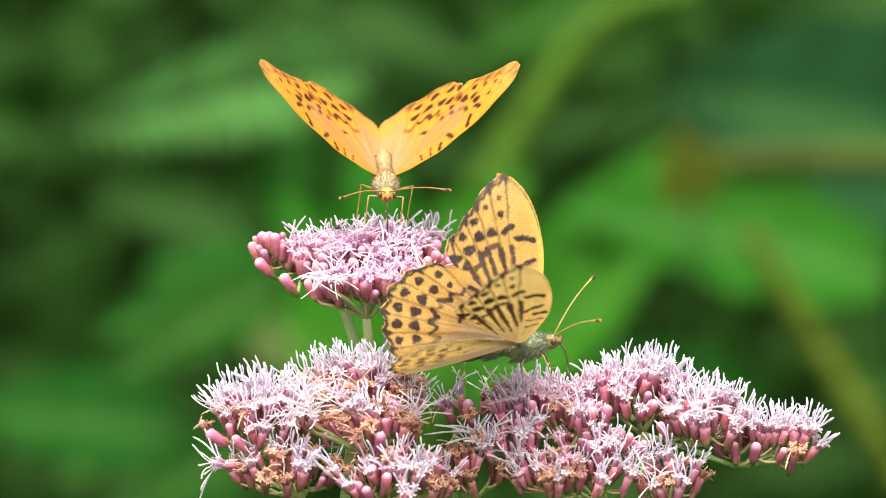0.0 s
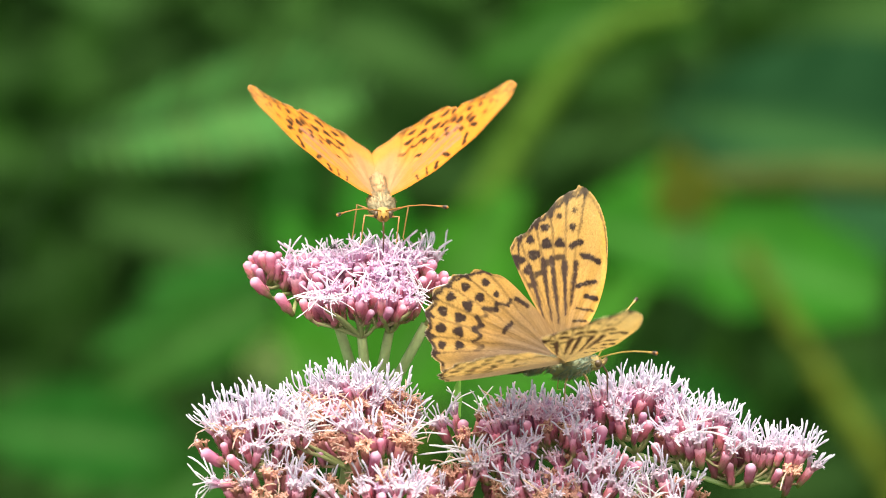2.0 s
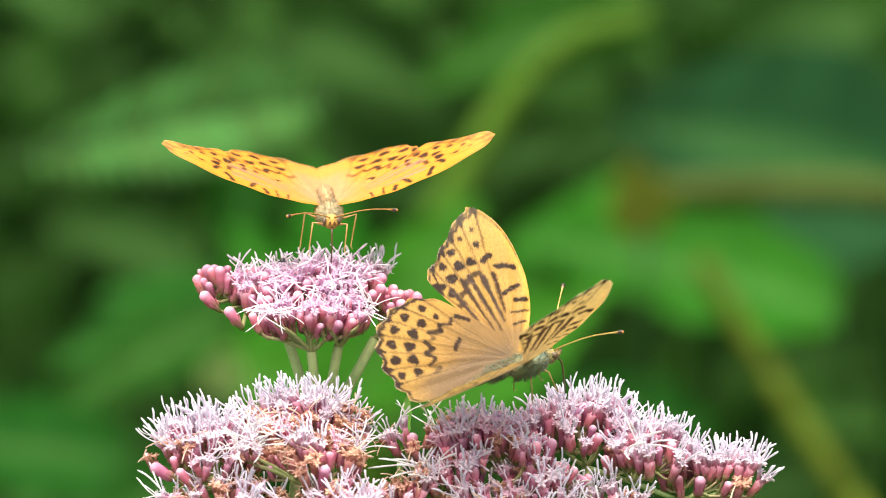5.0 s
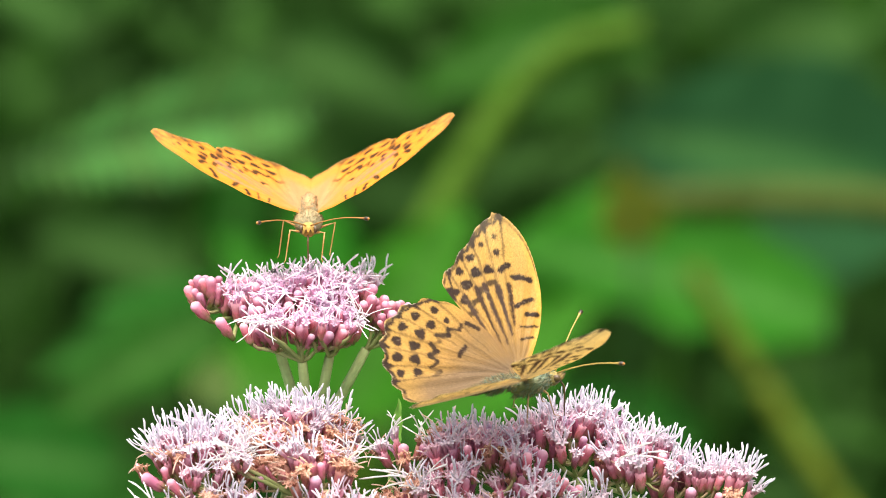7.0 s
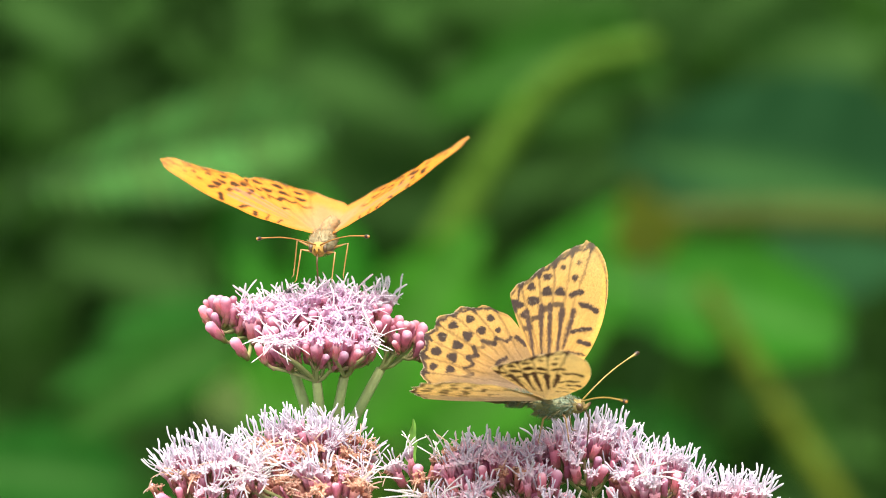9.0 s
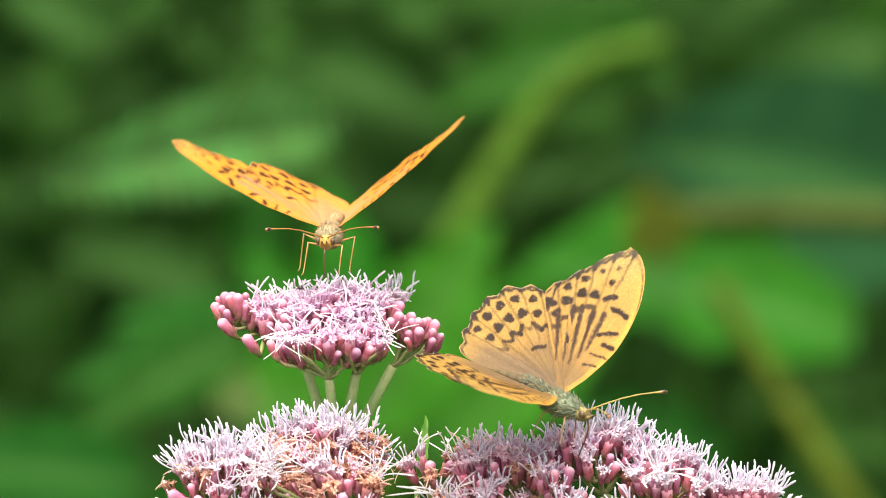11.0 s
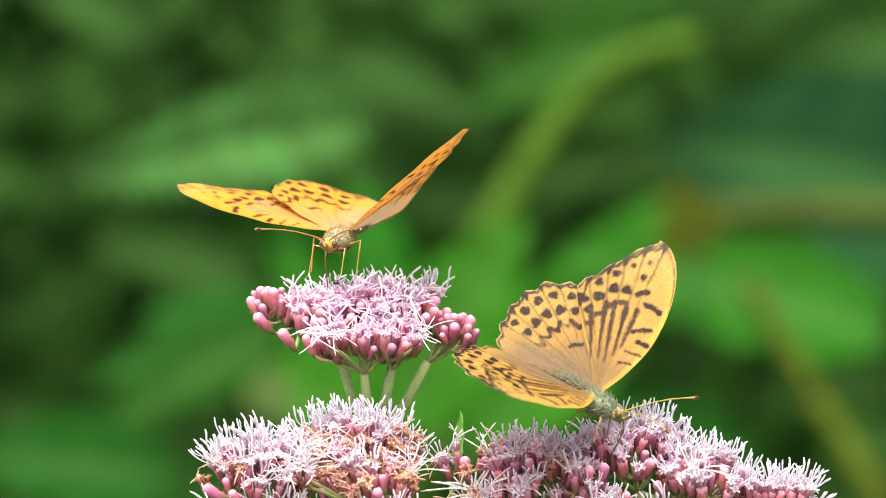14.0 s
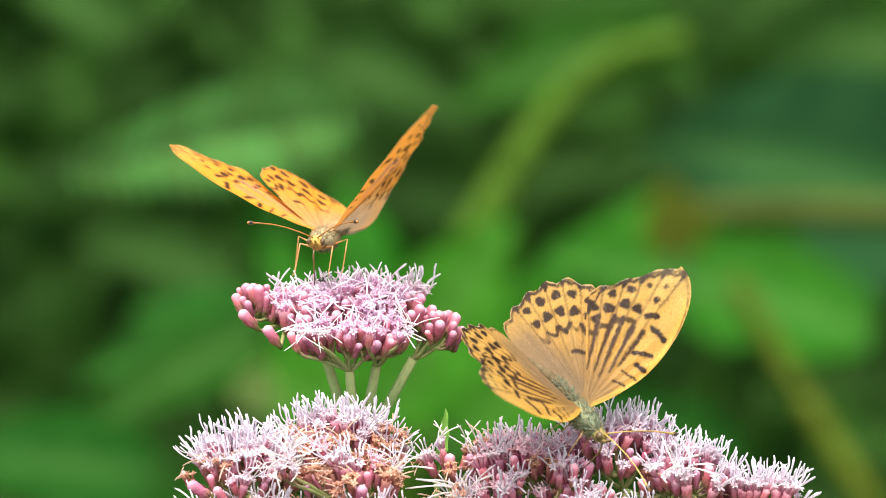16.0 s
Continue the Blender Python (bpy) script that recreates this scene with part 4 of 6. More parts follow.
def butterfly(label, size, look_, antennae, legs):
    """Body axis along x, left along y, back up; wings hinged on the thorax."""
    b = thing("butterfly", Matrix(), label, "butterfly", "butterflies")
    k = MM * size
    rnd = random.Random(9)

    def vec(*p):
        return Vector(p) * k

    s = Soup()
    s.blob(vec(1.5, 0, 0), (vec(4.6, 0, 0), vec(0, look_["chest"], 0), vec(0, 0, 2.3)), (look_["fur"], look_["fur2"]), 10, 14, 0.03)
    part("thorax", s.mesh("thorax", MAT_BODY), b, look_["fur_label"])
    s = Soup()
    pts, rad, cols = [], [], []
    for i in range(19):
        t = i / 18
        pts.append(vec(-1.5 - 14.0 * t, 0, 1.3 - 0.6 * t * t))
        rad.append(k * look_["girth"] * (1.1 + 0.4 * math.sin(math.pi * min(1, t * 1.25)) - 1.0 * max(0, t - 0.6) / 0.4) * (1 if i % 3 or not look_["band"] else 0.92))
        cols.append(mix3(look_["abdomen"], look_["dark"], look_["band"] if i % 3 == 0 else 0.0))
    s.tube(pts, rad, 12, cols)
    part("abdomen", s.mesh("abdomen", MAT_BODY), b)
    s = Soup()
    s.blob(vec(6.4, 0, -0.3), (vec(1.7, 0, 0), vec(0, look_["head"], 0), vec(0, 0, look_["head"])), (look_["face"], look_["fur2"]), 8, 12)
    for sg in (-1, 1):
        s.tube([vec(7.2, 0.45 * sg, -0.7), vec(8.3, 0.5 * sg, -0.3), vec(9.1, 0.45 * sg, 0.5)], [0.5 * k, 0.42 * k, 0.12 * k], 7, [look_["face"], look_["face"], look_["dark"]])
    part("head", s.mesh("head", MAT_BODY), b)
    for sg in (-1, 1):
        s = Soup()
        s.blob(vec(6.9, (look_["head"] - 0.3) * sg, 0.0), (vec(0.8, 0.2 * sg, 0), vec(0, 0.62, 0), vec(0, 0, 0.85)), ((0.085, 0.052, 0.02), (0.06, 0.036, 0.016)), 8, 10)
        part("eye", s.mesh("eye", MAT_HORN), b, "glossy amber-brown compound eye")
    feelers = []
    for sg, d in ((1, antennae[0]), (-1, antennae[1])):
        s = Soup()
        d = Vector(d).normalized()
        p0 = vec(7.4, 0.5 * sg, 0.9)
        line = [d * (16.5 * k * t) + vec(0, 0, 0.9 * math.sin(math.pi * t)) for t in (0, 0.2, 0.4, 0.6, 0.8, 0.9, 0.94, 0.98, 1.0)]
        s.tube(line, [0.16 * k, 0.13 * k, 0.12 * k, 0.12 * k, 0.14 * k, 0.22 * k, 0.42 * k, 0.42 * k, 0.15 * k], 8,
               [look_["horn"]] * 6 + [(0.03, 0.018, 0.01)] * 2 + [(0.5, 0.2, 0.04)])
        antenna = part("antenna", s.mesh("antenna", MAT_HORN), b, "thin antenna with a dark club")
        antenna.location = p0
        feelers.append(antenna)
    s = Soup()
    line = [vec(8.0, 0, -1.0), vec(8.7, 0, -2.6), vec(8.6, 0.1, -5.0), vec(8.2, 0.1, -9.0)]
    s.tube(line, [0.22 * k, 0.2 * k, 0.18 * k, 0.12 * k], 7, [(0.10, 0.05, 0.02)] * 4)
    part("proboscis", s.mesh("proboscis", MAT_HORN), b, "dark thread-like proboscis")
    for x, y, z, fx, fy, fz in legs:
        s = Soup()
        hip, foot = vec(x, 0.9 * (1 if fy > 0 else -1), -1.5), vec(fx, fy, fz)
        knee = vec(x + (fx - x) * 0.55, y, z)
        toe = foot + vec(0.9, 0.3 * (1 if fy > 0 else -1), -0.4)
        s.tube([hip, hip.lerp(knee, 0.5), knee, knee.lerp(foot, 0.5), foot, toe], [0.27 * k, 0.24 * k, 0.17 * k, 0.14 * k, 0.11 * k, 0.05 * k], 7, [look_["leg"]] * 6)
        part("leg", s.mesh("leg", MAT_HORN), b)
    # downy hair on the thorax, the wing roots and the start of the abdomen
    s = Soup()
    for _ in range(1100):
        a, x = rnd.uniform(0, 2 * math.pi), rnd.uniform(look_["hair_to"], 7)
        r = 0.9 * look_["chest"] * math.sqrt(max(0.1, 1 - ((x - 1.5) / 4.8) ** 2)) if x > -2 else 1.3 * look_["girth"]
        p = vec(x, r * math.cos(a), r * math.sin(a) * 0.95 + (0 if x > -2 else 1.1))
        d = Vector((rnd.uniform(-1.3, 0.1), math.cos(a) * 0.8 + rnd.uniform(-0.3, 0.3), math.sin(a) * 0.8 + rnd.uniform(-0.3, 0.3))).normalized()
        ln = rnd.uniform(0.5, 1.0) * look_["hair_length"] * k
        c = mix3(look_["hair"], look_["hair2"], rnd.random())
        s.tube([p, p + d * ln * 0.6, p + d * ln + vec(-0.25, 0, 0)], [0.09 * k, 0.07 * k, 0.02 * k], 3, [mix3(c, look_["fur"], 0.4), c, c], cap=False)
    part("fur", s.mesh("fur", MAT_HAIR), b)
    b["size_factor"] = size
    wings = {}
    for side in (1, -1):
        word = "left" if side > 0 else "right"
        wings["fore", side] = part("forewing", wing_mesh("forewing_" + word, True, side, size, look_), b)
        wings["hind", side] = part("hindwing", wing_mesh("hindwing_" + word, False, side, size, look_), b)
    return b, wings, feelers


LOOK_ORANGE = dict(under_marks=(0.85, 0.8), pale_tip=0.15, head=1.65, chest=3.0, blunt=2.6, hind_turn=11, inner_fold=1.0, hind_scale=0.95, blotch=1.0, blotch_pigment=(0.25, 0.11, 0.05), under_inner=(0.60, 0.54, 0.47), scales=MAT_WING_DENSE, fray=0.003, fore_trail=1.1, hind_shape=(0.84, 1.16), band=0.0, hair_to=-10, hair_length=0.8, base_reach=11.5, inner=(0.50, 0.29, 0.135), grain=0.04, scallop=0.018, girth=1.05, dark=(0.055, 0.024, 0.010), ground=(0.76, 0.285, 0.028), edge=(0.80, 0.32, 0.027), base=(0.52, 0.27, 0.085), costa=(0.80, 0.26, 0.013), heavy=1.08, streak=1.35,
                   streak_amount=0.75, streak_pigment=(0.40, 0.21, 0.17), vein=0.35, margin=0.6, under_fore=(0.85, 0.50, 0.14), under_hind=(0.60, 0.44, 0.24), under_rim=(0.66, 0.34, 0.09), silver=(0.74, 0.72, 0.66),
                   fur=(0.25, 0.24, 0.15), fur2=(0.34, 0.22, 0.08), hair=(0.38, 0.225, 0.095), hair2=(0.27, 0.26, 0.16), abdomen=(0.42, 0.245, 0.11), face=(0.40, 0.23, 0.05), horn=(0.36, 0.15, 0.03), leg=(0.40, 0.20, 0.06),
                   fur_label="downy greenish-buff thorax")
LOOK_OCHRE = dict(under_marks=(1.0, 0.5), pale_tip=0.12, head=1.5, chest=2.5, blunt=0.5, hind_turn=0, inner_fold=-0.8, hind_scale=0.92, blotch=0.85, blotch_pigment=(0.36, 0.22, 0.11), under_inner=(0.36, 0.27, 0.16), scales=MAT_WING, fray=0.010, fore_trail=1.0, hind_shape=(1.0, 1.0), band=0.35, hair_to=-7, hair_length=1.5, base_reach=13.0, inner=(0.20, 0.135, 0.075), grain=0.13, scallop=0.034, girth=0.85, dark=(0.028, 0.014, 0.008), ground=(0.47, 0.265, 0.058), edge=(0.47, 0.31, 0.088), base=(0.22, 0.14, 0.06), costa=(0.70, 0.38, 0.06), heavy=1.12, streak=1.45, streak_amount=1.0,
                  streak_pigment=(0.058, 0.030, 0.017), vein=0.7, margin=1.2, under_fore=(0.95, 0.74, 0.36), under_hind=(0.78, 0.55, 0.25), under_rim=(0.90, 0.64, 0.25), silver=(0.70, 0.56, 0.34),
                  fur=(0.13, 0.19, 0.14), fur2=(0.22, 0.19, 0.07), hair=(0.13, 0.23, 0.19), hair2=(0.34, 0.26, 0.12), abdomen=(0.10, 0.075, 0.035), face=(0.20, 0.14, 0.05), horn=(0.36, 0.24, 0.05), leg=(0.34, 0.20, 0.08),
                  fur_label="downy blue-green and olive thorax")

# rows of walk(): seconds; place; yaw, pitch, roll; rise of the left and right wings, sweep of the forewings, further rise of the left and right hindwings
ORANGE_ROWS = (
    (0, -0.01194, 0.02771, 1.11035, -86.3, 17.3, -0.4, 44.7, 45.7, 0.7, 0.0, 0.0),
    (0.1, -0.01184, 0.02771, 1.11042, -86.0, 16.2, -0.3, 43.4, 41.3, 0.0, 0.0, 0.0),
    (0.2, -0.01220, 0.02768, 1.11030, -86.8, 15.6, -0.3, 34.2, 36.2, -0.1, 0.0, 0.0),
    (0.3, -0.01201, 0.02766, 1.11016, -86.3, 15.0, -0.2, 38.6, 37.3, 0.0, 0.0, 0.0),
    (0.4, -0.01198, 0.02767, 1.11026, -86.2, 13.9, -0.2, 46.3, 46.4, -0.7, 0.0, 0.0),
    (0.5, -0.01181, 0.02762, 1.10986, -85.6, 14.0, -0.1, 50.5, 48.5, 0.3, 0.0, 0.0),
    (0.6, -0.01205, 0.02764, 1.11002, -86.3, 13.8, -0.2, 51.7, 51.6, 0.1, 0.0, 0.0),
    (0.7, -0.01203, 0.02766, 1.11031, -86.3, 13.5, -0.2, 48.2, 48.2, -0.4, 0.0, 0.0),
    (0.8, -0.01231, 0.02765, 1.11021, -86.9, 14.1, -0.2, 37.1, 36.1, 0.2, 0.0, 0.0),
    (0.9, -0.01216, 0.02765, 1.11013, -86.5, 14.6, -0.2, 35.4, 35.4, 1.0, 0.0, 0.0),
    (1, -0.01200, 0.02766, 1.11028, -86.2, 14.6, -0.2, 43.8, 42.7, 1.0, 0.0, 0.0),
    (1.1, -0.01216, 0.02767, 1.11038, -86.5, 14.1, -0.1, 50.8, 49.8, 0.6, 0.0, 0.0),
    (1.2, -0.01201, 0.02769, 1.11058, -85.9, 13.5, 0.0, 54.6, 55.1, 0.1, 0.0, 0.0),
    (1.3, -0.01202, 0.02767, 1.11036, -85.7, 13.9, 0.2, 56.9, 56.7, 0.8, 0.0, 0.0),
    (1.4, -0.01215, 0.02769, 1.11057, -85.9, 13.2, 0.3, 51.7, 52.5, 0.1, 0.0, 0.0),
    (1.5, -0.01203, 0.02765, 1.11018, -85.3, 14.2, 0.4, 45.6, 42.2, 1.5, 0.0, 0.0),
    (1.6, -0.01230, 0.02765, 1.11022, -86.0, 14.1, 0.3, 43.4, 40.9, 0.9, 0.0, 0.0),
    (1.7, -0.01226, 0.02764, 1.11005, -85.7, 14.6, 0.2, 36.0, 31.7, 1.2, 0.0, 0.0),
    (1.8, -0.01243, 0.02763, 1.10993, -86.0, 14.8, 0.0, 32.5, 28.7, 1.3, 0.0, 0.0),
    (1.9, -0.01218, 0.02765, 1.11005, -85.5, 14.7, -0.1, 36.2, 33.6, 0.6, 0.0, 0.0),
    (2, -0.01202, 0.02766, 1.11014, -85.2, 14.6, -0.3, 44.3, 42.2, -0.0, 0.0, 0.0),
    (2.1, -0.01190, 0.02766, 1.11012, -84.5, 14.8, -0.2, 51.0, 46.4, -0.2, 0.0, 0.0),
    (2.2, -0.01217, 0.02766, 1.11010, -85.1, 14.8, -0.2, 57.0, 53.1, -0.6, 0.0, 0.0),
    (2.3, -0.01211, 0.02766, 1.11009, -84.6, 14.9, -0.1, 56.5, 52.1, -0.9, 0.0, 0.0),
    (2.4, -0.01216, 0.02766, 1.11003, -84.4, 15.1, -0.1, 51.6, 48.6, -1.1, 0.0, 0.0),
    (2.5, -0.01212, 0.02768, 1.11017, -84.1, 14.8, 0.0, 44.8, 41.8, -1.8, 0.0, 0.0),
    (2.6, -0.01233, 0.02768, 1.11020, -84.7, 14.3, 0.2, 46.8, 43.7, -1.3, 0.0, 0.0),
    (2.7, -0.01250, 0.02764, 1.10978, -85.4, 15.1, 0.4, 52.5, 50.3, 1.0, 0.0, 0.0),
    (2.8, -0.01250, 0.02767, 1.11004, -85.5, 14.0, 0.5, 54.9, 53.7, 0.8, 0.0, 0.0),
    (2.9, -0.01213, 0.02768, 1.11017, -84.4, 13.3, 0.8, 50.9, 50.5, 1.3, 0.0, 0.0),
    (3, -0.01194, 0.02771, 1.11037, -84.0, 12.5, 1.0, 44.2, 43.7, 1.5, 0.0, 0.0),
    (3.1, -0.01181, 0.02770, 1.11031, -83.9, 13.4, 0.7, 34.7, 37.4, 1.4, 0.0, 0.0),
    (3.2, -0.01176, 0.02770, 1.11033, -84.0, 14.1, 0.5, 32.4, 33.1, 1.0, 0.0, 0.0),
    (3.3, -0.01162, 0.02771, 1.11052, -84.0, 14.4, 0.2, 38.7, 38.8, 0.1, 0.0, 0.0),
    (3.4, -0.01189, 0.02768, 1.11019, -84.5, 15.8, 0.0, 48.1, 47.0, 0.7, 0.0, 0.0),
    (3.5, -0.01190, 0.02768, 1.11026, -84.8, 16.3, -0.2, 52.8, 51.1, 0.0, 0.0, 0.0),
    (3.6, -0.01182, 0.02765, 1.10999, -84.5, 16.2, -0.3, 51.2, 51.2, 0.4, 0.0, 0.0),
    (3.7, -0.01176, 0.02767, 1.11021, -84.6, 14.8, -0.3, 47.8, 47.6, -1.0, 0.0, 0.0),
    (3.8, -0.01204, 0.02761, 1.10969, -85.2, 15.2, -0.4, 42.0, 42.9, -0.1, 0.0, 0.0),
    (3.9, -0.01202, 0.02762, 1.10977, -85.2, 14.2, -0.5, 38.4, 39.9, -1.0, 0.0, 0.0),
    (4, -0.01176, 0.02758, 1.10948, -84.6, 14.2, -0.5, 34.8, 34.5, -0.5, 0.0, 0.0),
    (4.1, -0.01180, 0.02762, 1.10964, -84.5, 13.5, -0.4, 35.8, 35.7, -0.1, 0.0, 0.0),
    (4.2, -0.01164, 0.02764, 1.10971, -84.0, 13.1, -0.3, 38.8, 37.8, 0.7, 0.0, 0.0),
    (4.3, -0.01202, 0.02766, 1.10979, -84.8, 12.6, -0.2, 47.7, 46.2, 1.2, 0.0, 0.0),
    (4.4, -0.01211, 0.02771, 1.11019, -84.9, 11.2, -0.0, 48.2, 46.0, 0.7, 0.0, 0.0),
    (4.5, -0.01198, 0.02776, 1.11057, -84.6, 10.1, 0.1, 47.6, 44.7, 0.5, 0.0, 0.0),
    (4.6, -0.01216, 0.02776, 1.11034, -84.5, 10.8, -0.1, 42.2, 42.0, 1.3, 0.0, 0.0),
    (4.7, -0.01239, 0.02778, 1.11041, -84.6, 10.7, -0.3, 38.4, 36.2, 1.1, 0.0, 0.0),
    (4.8, -0.01229, 0.02781, 1.11048, -83.9, 10.8, -0.6, 33.2, 31.2, 1.1, 0.0, 0.0),
    (4.9, -0.01245, 0.02782, 1.11028, -83.5, 11.4, -0.8, 31.7, 29.4, 2.0, 0.0, 0.0),
    (5, -0.01238, 0.02789, 1.11099, -83.9, 10.2, -1.0, 25.7, 21.4, -0.3, 0.0, 0.0),
    (5.1, -0.01239, 0.02787, 1.11062, -83.3, 10.8, -1.0, 27.3, 24.8, 1.3, 0.0, 0.0),
    (5.2, -0.01250, 0.02786, 1.11061, -83.7, 10.8, -1.0, 35.5, 29.9, 0.8, 0.0, 0.0),
    (5.45, -0.01259, 0.02787, 1.11065, -83.9, 10.8, -1.0, 49.5, 45.0, 0.9, 0.0, 0.0),
    (5.95, -0.01316, 0.02791, 1.11088, -85.5, 10.5, -1.1, 33.0, 27.0, 1.3, 0.0, 0.0),
    (6.4, -0.01389, 0.02796, 1.11118, -87.6, 10.1, -1.1, 54.0, 45.0, 1.8, 0.0, 0.0),
    (6.9, -0.01462, 0.02801, 1.11148, -89.6, 9.8, -1.2, 36.0, 27.0, 2.3, 0.0, 0.0),
    (7.4, -0.01494, 0.02803, 1.11161, -90.5, 9.6, -1.2, 60.8, 47.1, 2.5, 0.0, 0.0),
    (7.5, -0.01517, 0.02807, 1.11207, -91.0, 8.4, -1.2, 52.0, 39.9, 1.3, 0.0, 0.0),
    (7.6, -0.01445, 0.02803, 1.11150, -90.7, 8.3, -1.3, 40.2, 28.3, 1.4, 0.0, 0.0),
    (7.7, -0.01453, 0.02801, 1.11147, -92.0, 7.2, -1.3, 36.6, 26.0, -0.2, 0.0, 0.0),
    (7.8, -0.01478, 0.02798, 1.11121, -93.5, 6.6, -1.3, 31.8, 22.1, -1.1, 0.0, 0.0),
    (7.9, -0.01490, 0.02795, 1.11098, -94.7, 5.9, -1.3, 30.9, 22.8, -2.0, 0.0, 0.0),
    (8, -0.01567, 0.02792, 1.11101, -95.7, 5.4, -1.2, 31.4, 21.9, -2.7, 0.0, 0.0),
    (8.1, -0.01510, 0.02791, 1.11071, -97.0, 6.0, -1.2, 39.6, 26.8, -2.6, 0.0, 0.0),
    (8.2, -0.01561, 0.02794, 1.11128, -97.4, 6.5, -1.0, 44.7, 31.4, -2.5, 0.0, 0.0),
    (8.3, -0.01482, 0.02793, 1.11108, -97.9, 6.8, -0.9, 53.0, 39.3, -2.9, 0.0, 0.0),
    (8.4, -0.01485, 0.02792, 1.11098, -98.9, 7.9, -0.8, 59.5, 44.4, -2.2, 0.0, 0.0),
    (8.5, -0.01504, 0.02797, 1.11160, -99.7, 7.9, -0.7, 52.9, 42.1, -2.8, 0.0, 0.0),
    (8.6, -0.01443, 0.02795, 1.11128, -99.5, 7.5, -0.7, 48.7, 36.5, -3.2, 0.0, 0.0),
    (8.9, -0.01446, 0.02795, 1.11130, -99.4, 7.4, -0.7, 33.0, 21.0, -3.1, 0.0, 0.0),
    (9.35, -0.01460, 0.02795, 1.11138, -99.1, 7.0, -0.7, 57.0, 40.0, -2.8, 0.0, 0.0),
    (9.85, -0.01481, 0.02796, 1.11152, -98.5, 6.3, -0.8, 33.0, 19.0, -2.3, 0.0, 0.0),
    (10.3, -0.01499, 0.02796, 1.11163, -98.1, 5.8, -0.9, 57.0, 39.0, -1.9, 0.0, 0.0),
    (10.7, -0.01509, 0.02796, 1.11169, -97.8, 5.4, -0.9, 35.0, 19.0, -1.6, 0.0, 0.0),
    (10.9, -0.01510, 0.02796, 1.11170, -97.8, 5.4, -0.9, 39.4, 21.3, -1.6, 0.0, 0.0),
    (11, -0.01575, 0.02796, 1.11193, -97.4, 5.5, -0.9, 42.6, 28.5, -1.1, 0.0, 0.0),
    (11.1, -0.01581, 0.02793, 1.11163, -98.6, 6.4, -0.8, 50.4, 34.9, -0.8, 0.0, 0.0),
    (11.2, -0.01578, 0.02790, 1.11132, -99.6, 7.5, -0.8, 56.7, 38.0, -0.5, 0.0, 0.0),
    (11.3, -0.01588, 0.02792, 1.11160, -100.1, 7.4, -0.7, 57.2, 38.4, -1.5, 0.0, 0.0),
    (11.4, -0.01591, 0.02795, 1.11201, -100.3, 7.0, -0.6, 54.2, 39.1, -2.8, 0.0, 0.0),
    (11.5, -0.01567, 0.02796, 1.11203, -100.8, 6.9, -0.6, 50.3, 35.5, -3.6, 0.0, 0.0),
    (11.6, -0.01619, 0.02782, 1.11066, -105.0, 10.0, -0.6, 40.5, 31.0, 2.4, 0.0, 0.0),
    (11.7, -0.01592, 0.02792, 1.11177, -100.5, 5.8, -0.5, 35.2, 19.4, -2.3, 0.0, 0.0),
    (11.8, -0.01622, 0.02787, 1.11128, -102.0, 6.1, -0.5, 35.7, 19.9, -0.3, 0.0, 0.0),
    (11.9, -0.01574, 0.02789, 1.11150, -100.3, 4.2, -0.5, 35.9, 20.8, -1.8, 0.0, 0.0),
    (12, -0.01622, 0.02790, 1.11187, -98.6, 3.4, -0.4, 36.9, 24.2, -1.3, 0.0, 0.0),
    (12.1, -0.01604, 0.02783, 1.11110, -101.4, 2.4, -0.3, 47.0, 28.2, -0.6, -0.0, 0.0),
    (12.2, -0.01572, 0.02779, 1.11067, -103.1, 0.2, -0.2, 55.5, 37.0, -1.4, -0.0, 0.0),
    (12.3, -0.01647, 0.02777, 1.11068, -104.1, -0.4, -0.1, 61.4, 41.8, 0.1, -0.1, 0.0),
    (12.4, -0.01710, 0.02773, 1.11041, -106.6, -0.6, 0.0, 52.8, 36.5, 2.0, -0.1, 0.0),
    (12.5, -0.01720, 0.02777, 1.11100, -106.5, -3.2, 0.2, 53.2, 33.2, 0.9, -0.1, 0.0),
    (12.6, -0.01725, 0.02775, 1.11074, -107.0, -3.1, 0.2, 44.9, 29.8, 1.1, -0.1, 0.0),
    (12.7, -0.01716, 0.02775, 1.11080, -106.6, -3.5, 0.4, 44.7, 24.3, 0.6, -0.1, 0.0),
    (12.8, -0.01734, 0.02773, 1.11053, -107.4, -3.0, 0.4, 39.4, 20.8, 1.2, -0.1, 0.0),
    (12.9, -0.01722, 0.02772, 1.11041, -107.8, -3.2, 0.5, 37.7, 19.4, 0.7, -0.1, 0.0),
    (13, -0.01772, 0.02772, 1.11060, -106.2, -3.0, 0.7, 40.2, 18.5, 1.6, -0.0, 0.0),
    (13.1, -0.01761, 0.02771, 1.11035, -108.1, -3.4, 0.5, 50.0, 23.3, 1.1, -0.1, 0.0),
    (13.2, -0.01802, 0.02772, 1.11053, -108.1, -3.6, 0.4, 56.5, 29.7, 1.5, -0.2, 0.0),
    (13.3, -0.01859, 0.02766, 1.11003, -109.8, -2.0, 0.2, 60.8, 40.6, 3.6, -0.3, 0.0),
    (13.4, -0.01873, 0.02765, 1.10996, -110.2, -2.2, 0.1, 68.1, 38.6, 3.5, -0.3, 0.0),
    (13.5, -0.01841, 0.02776, 1.11089, -109.8, -5.2, 0.1, 64.1, 35.8, 0.5, -0.4, 0.0),
    (13.6, -0.01906, 0.02772, 1.11061, -110.8, -2.7, 0.1, 55.2, 29.0, 1.4, -0.3, 0.0),
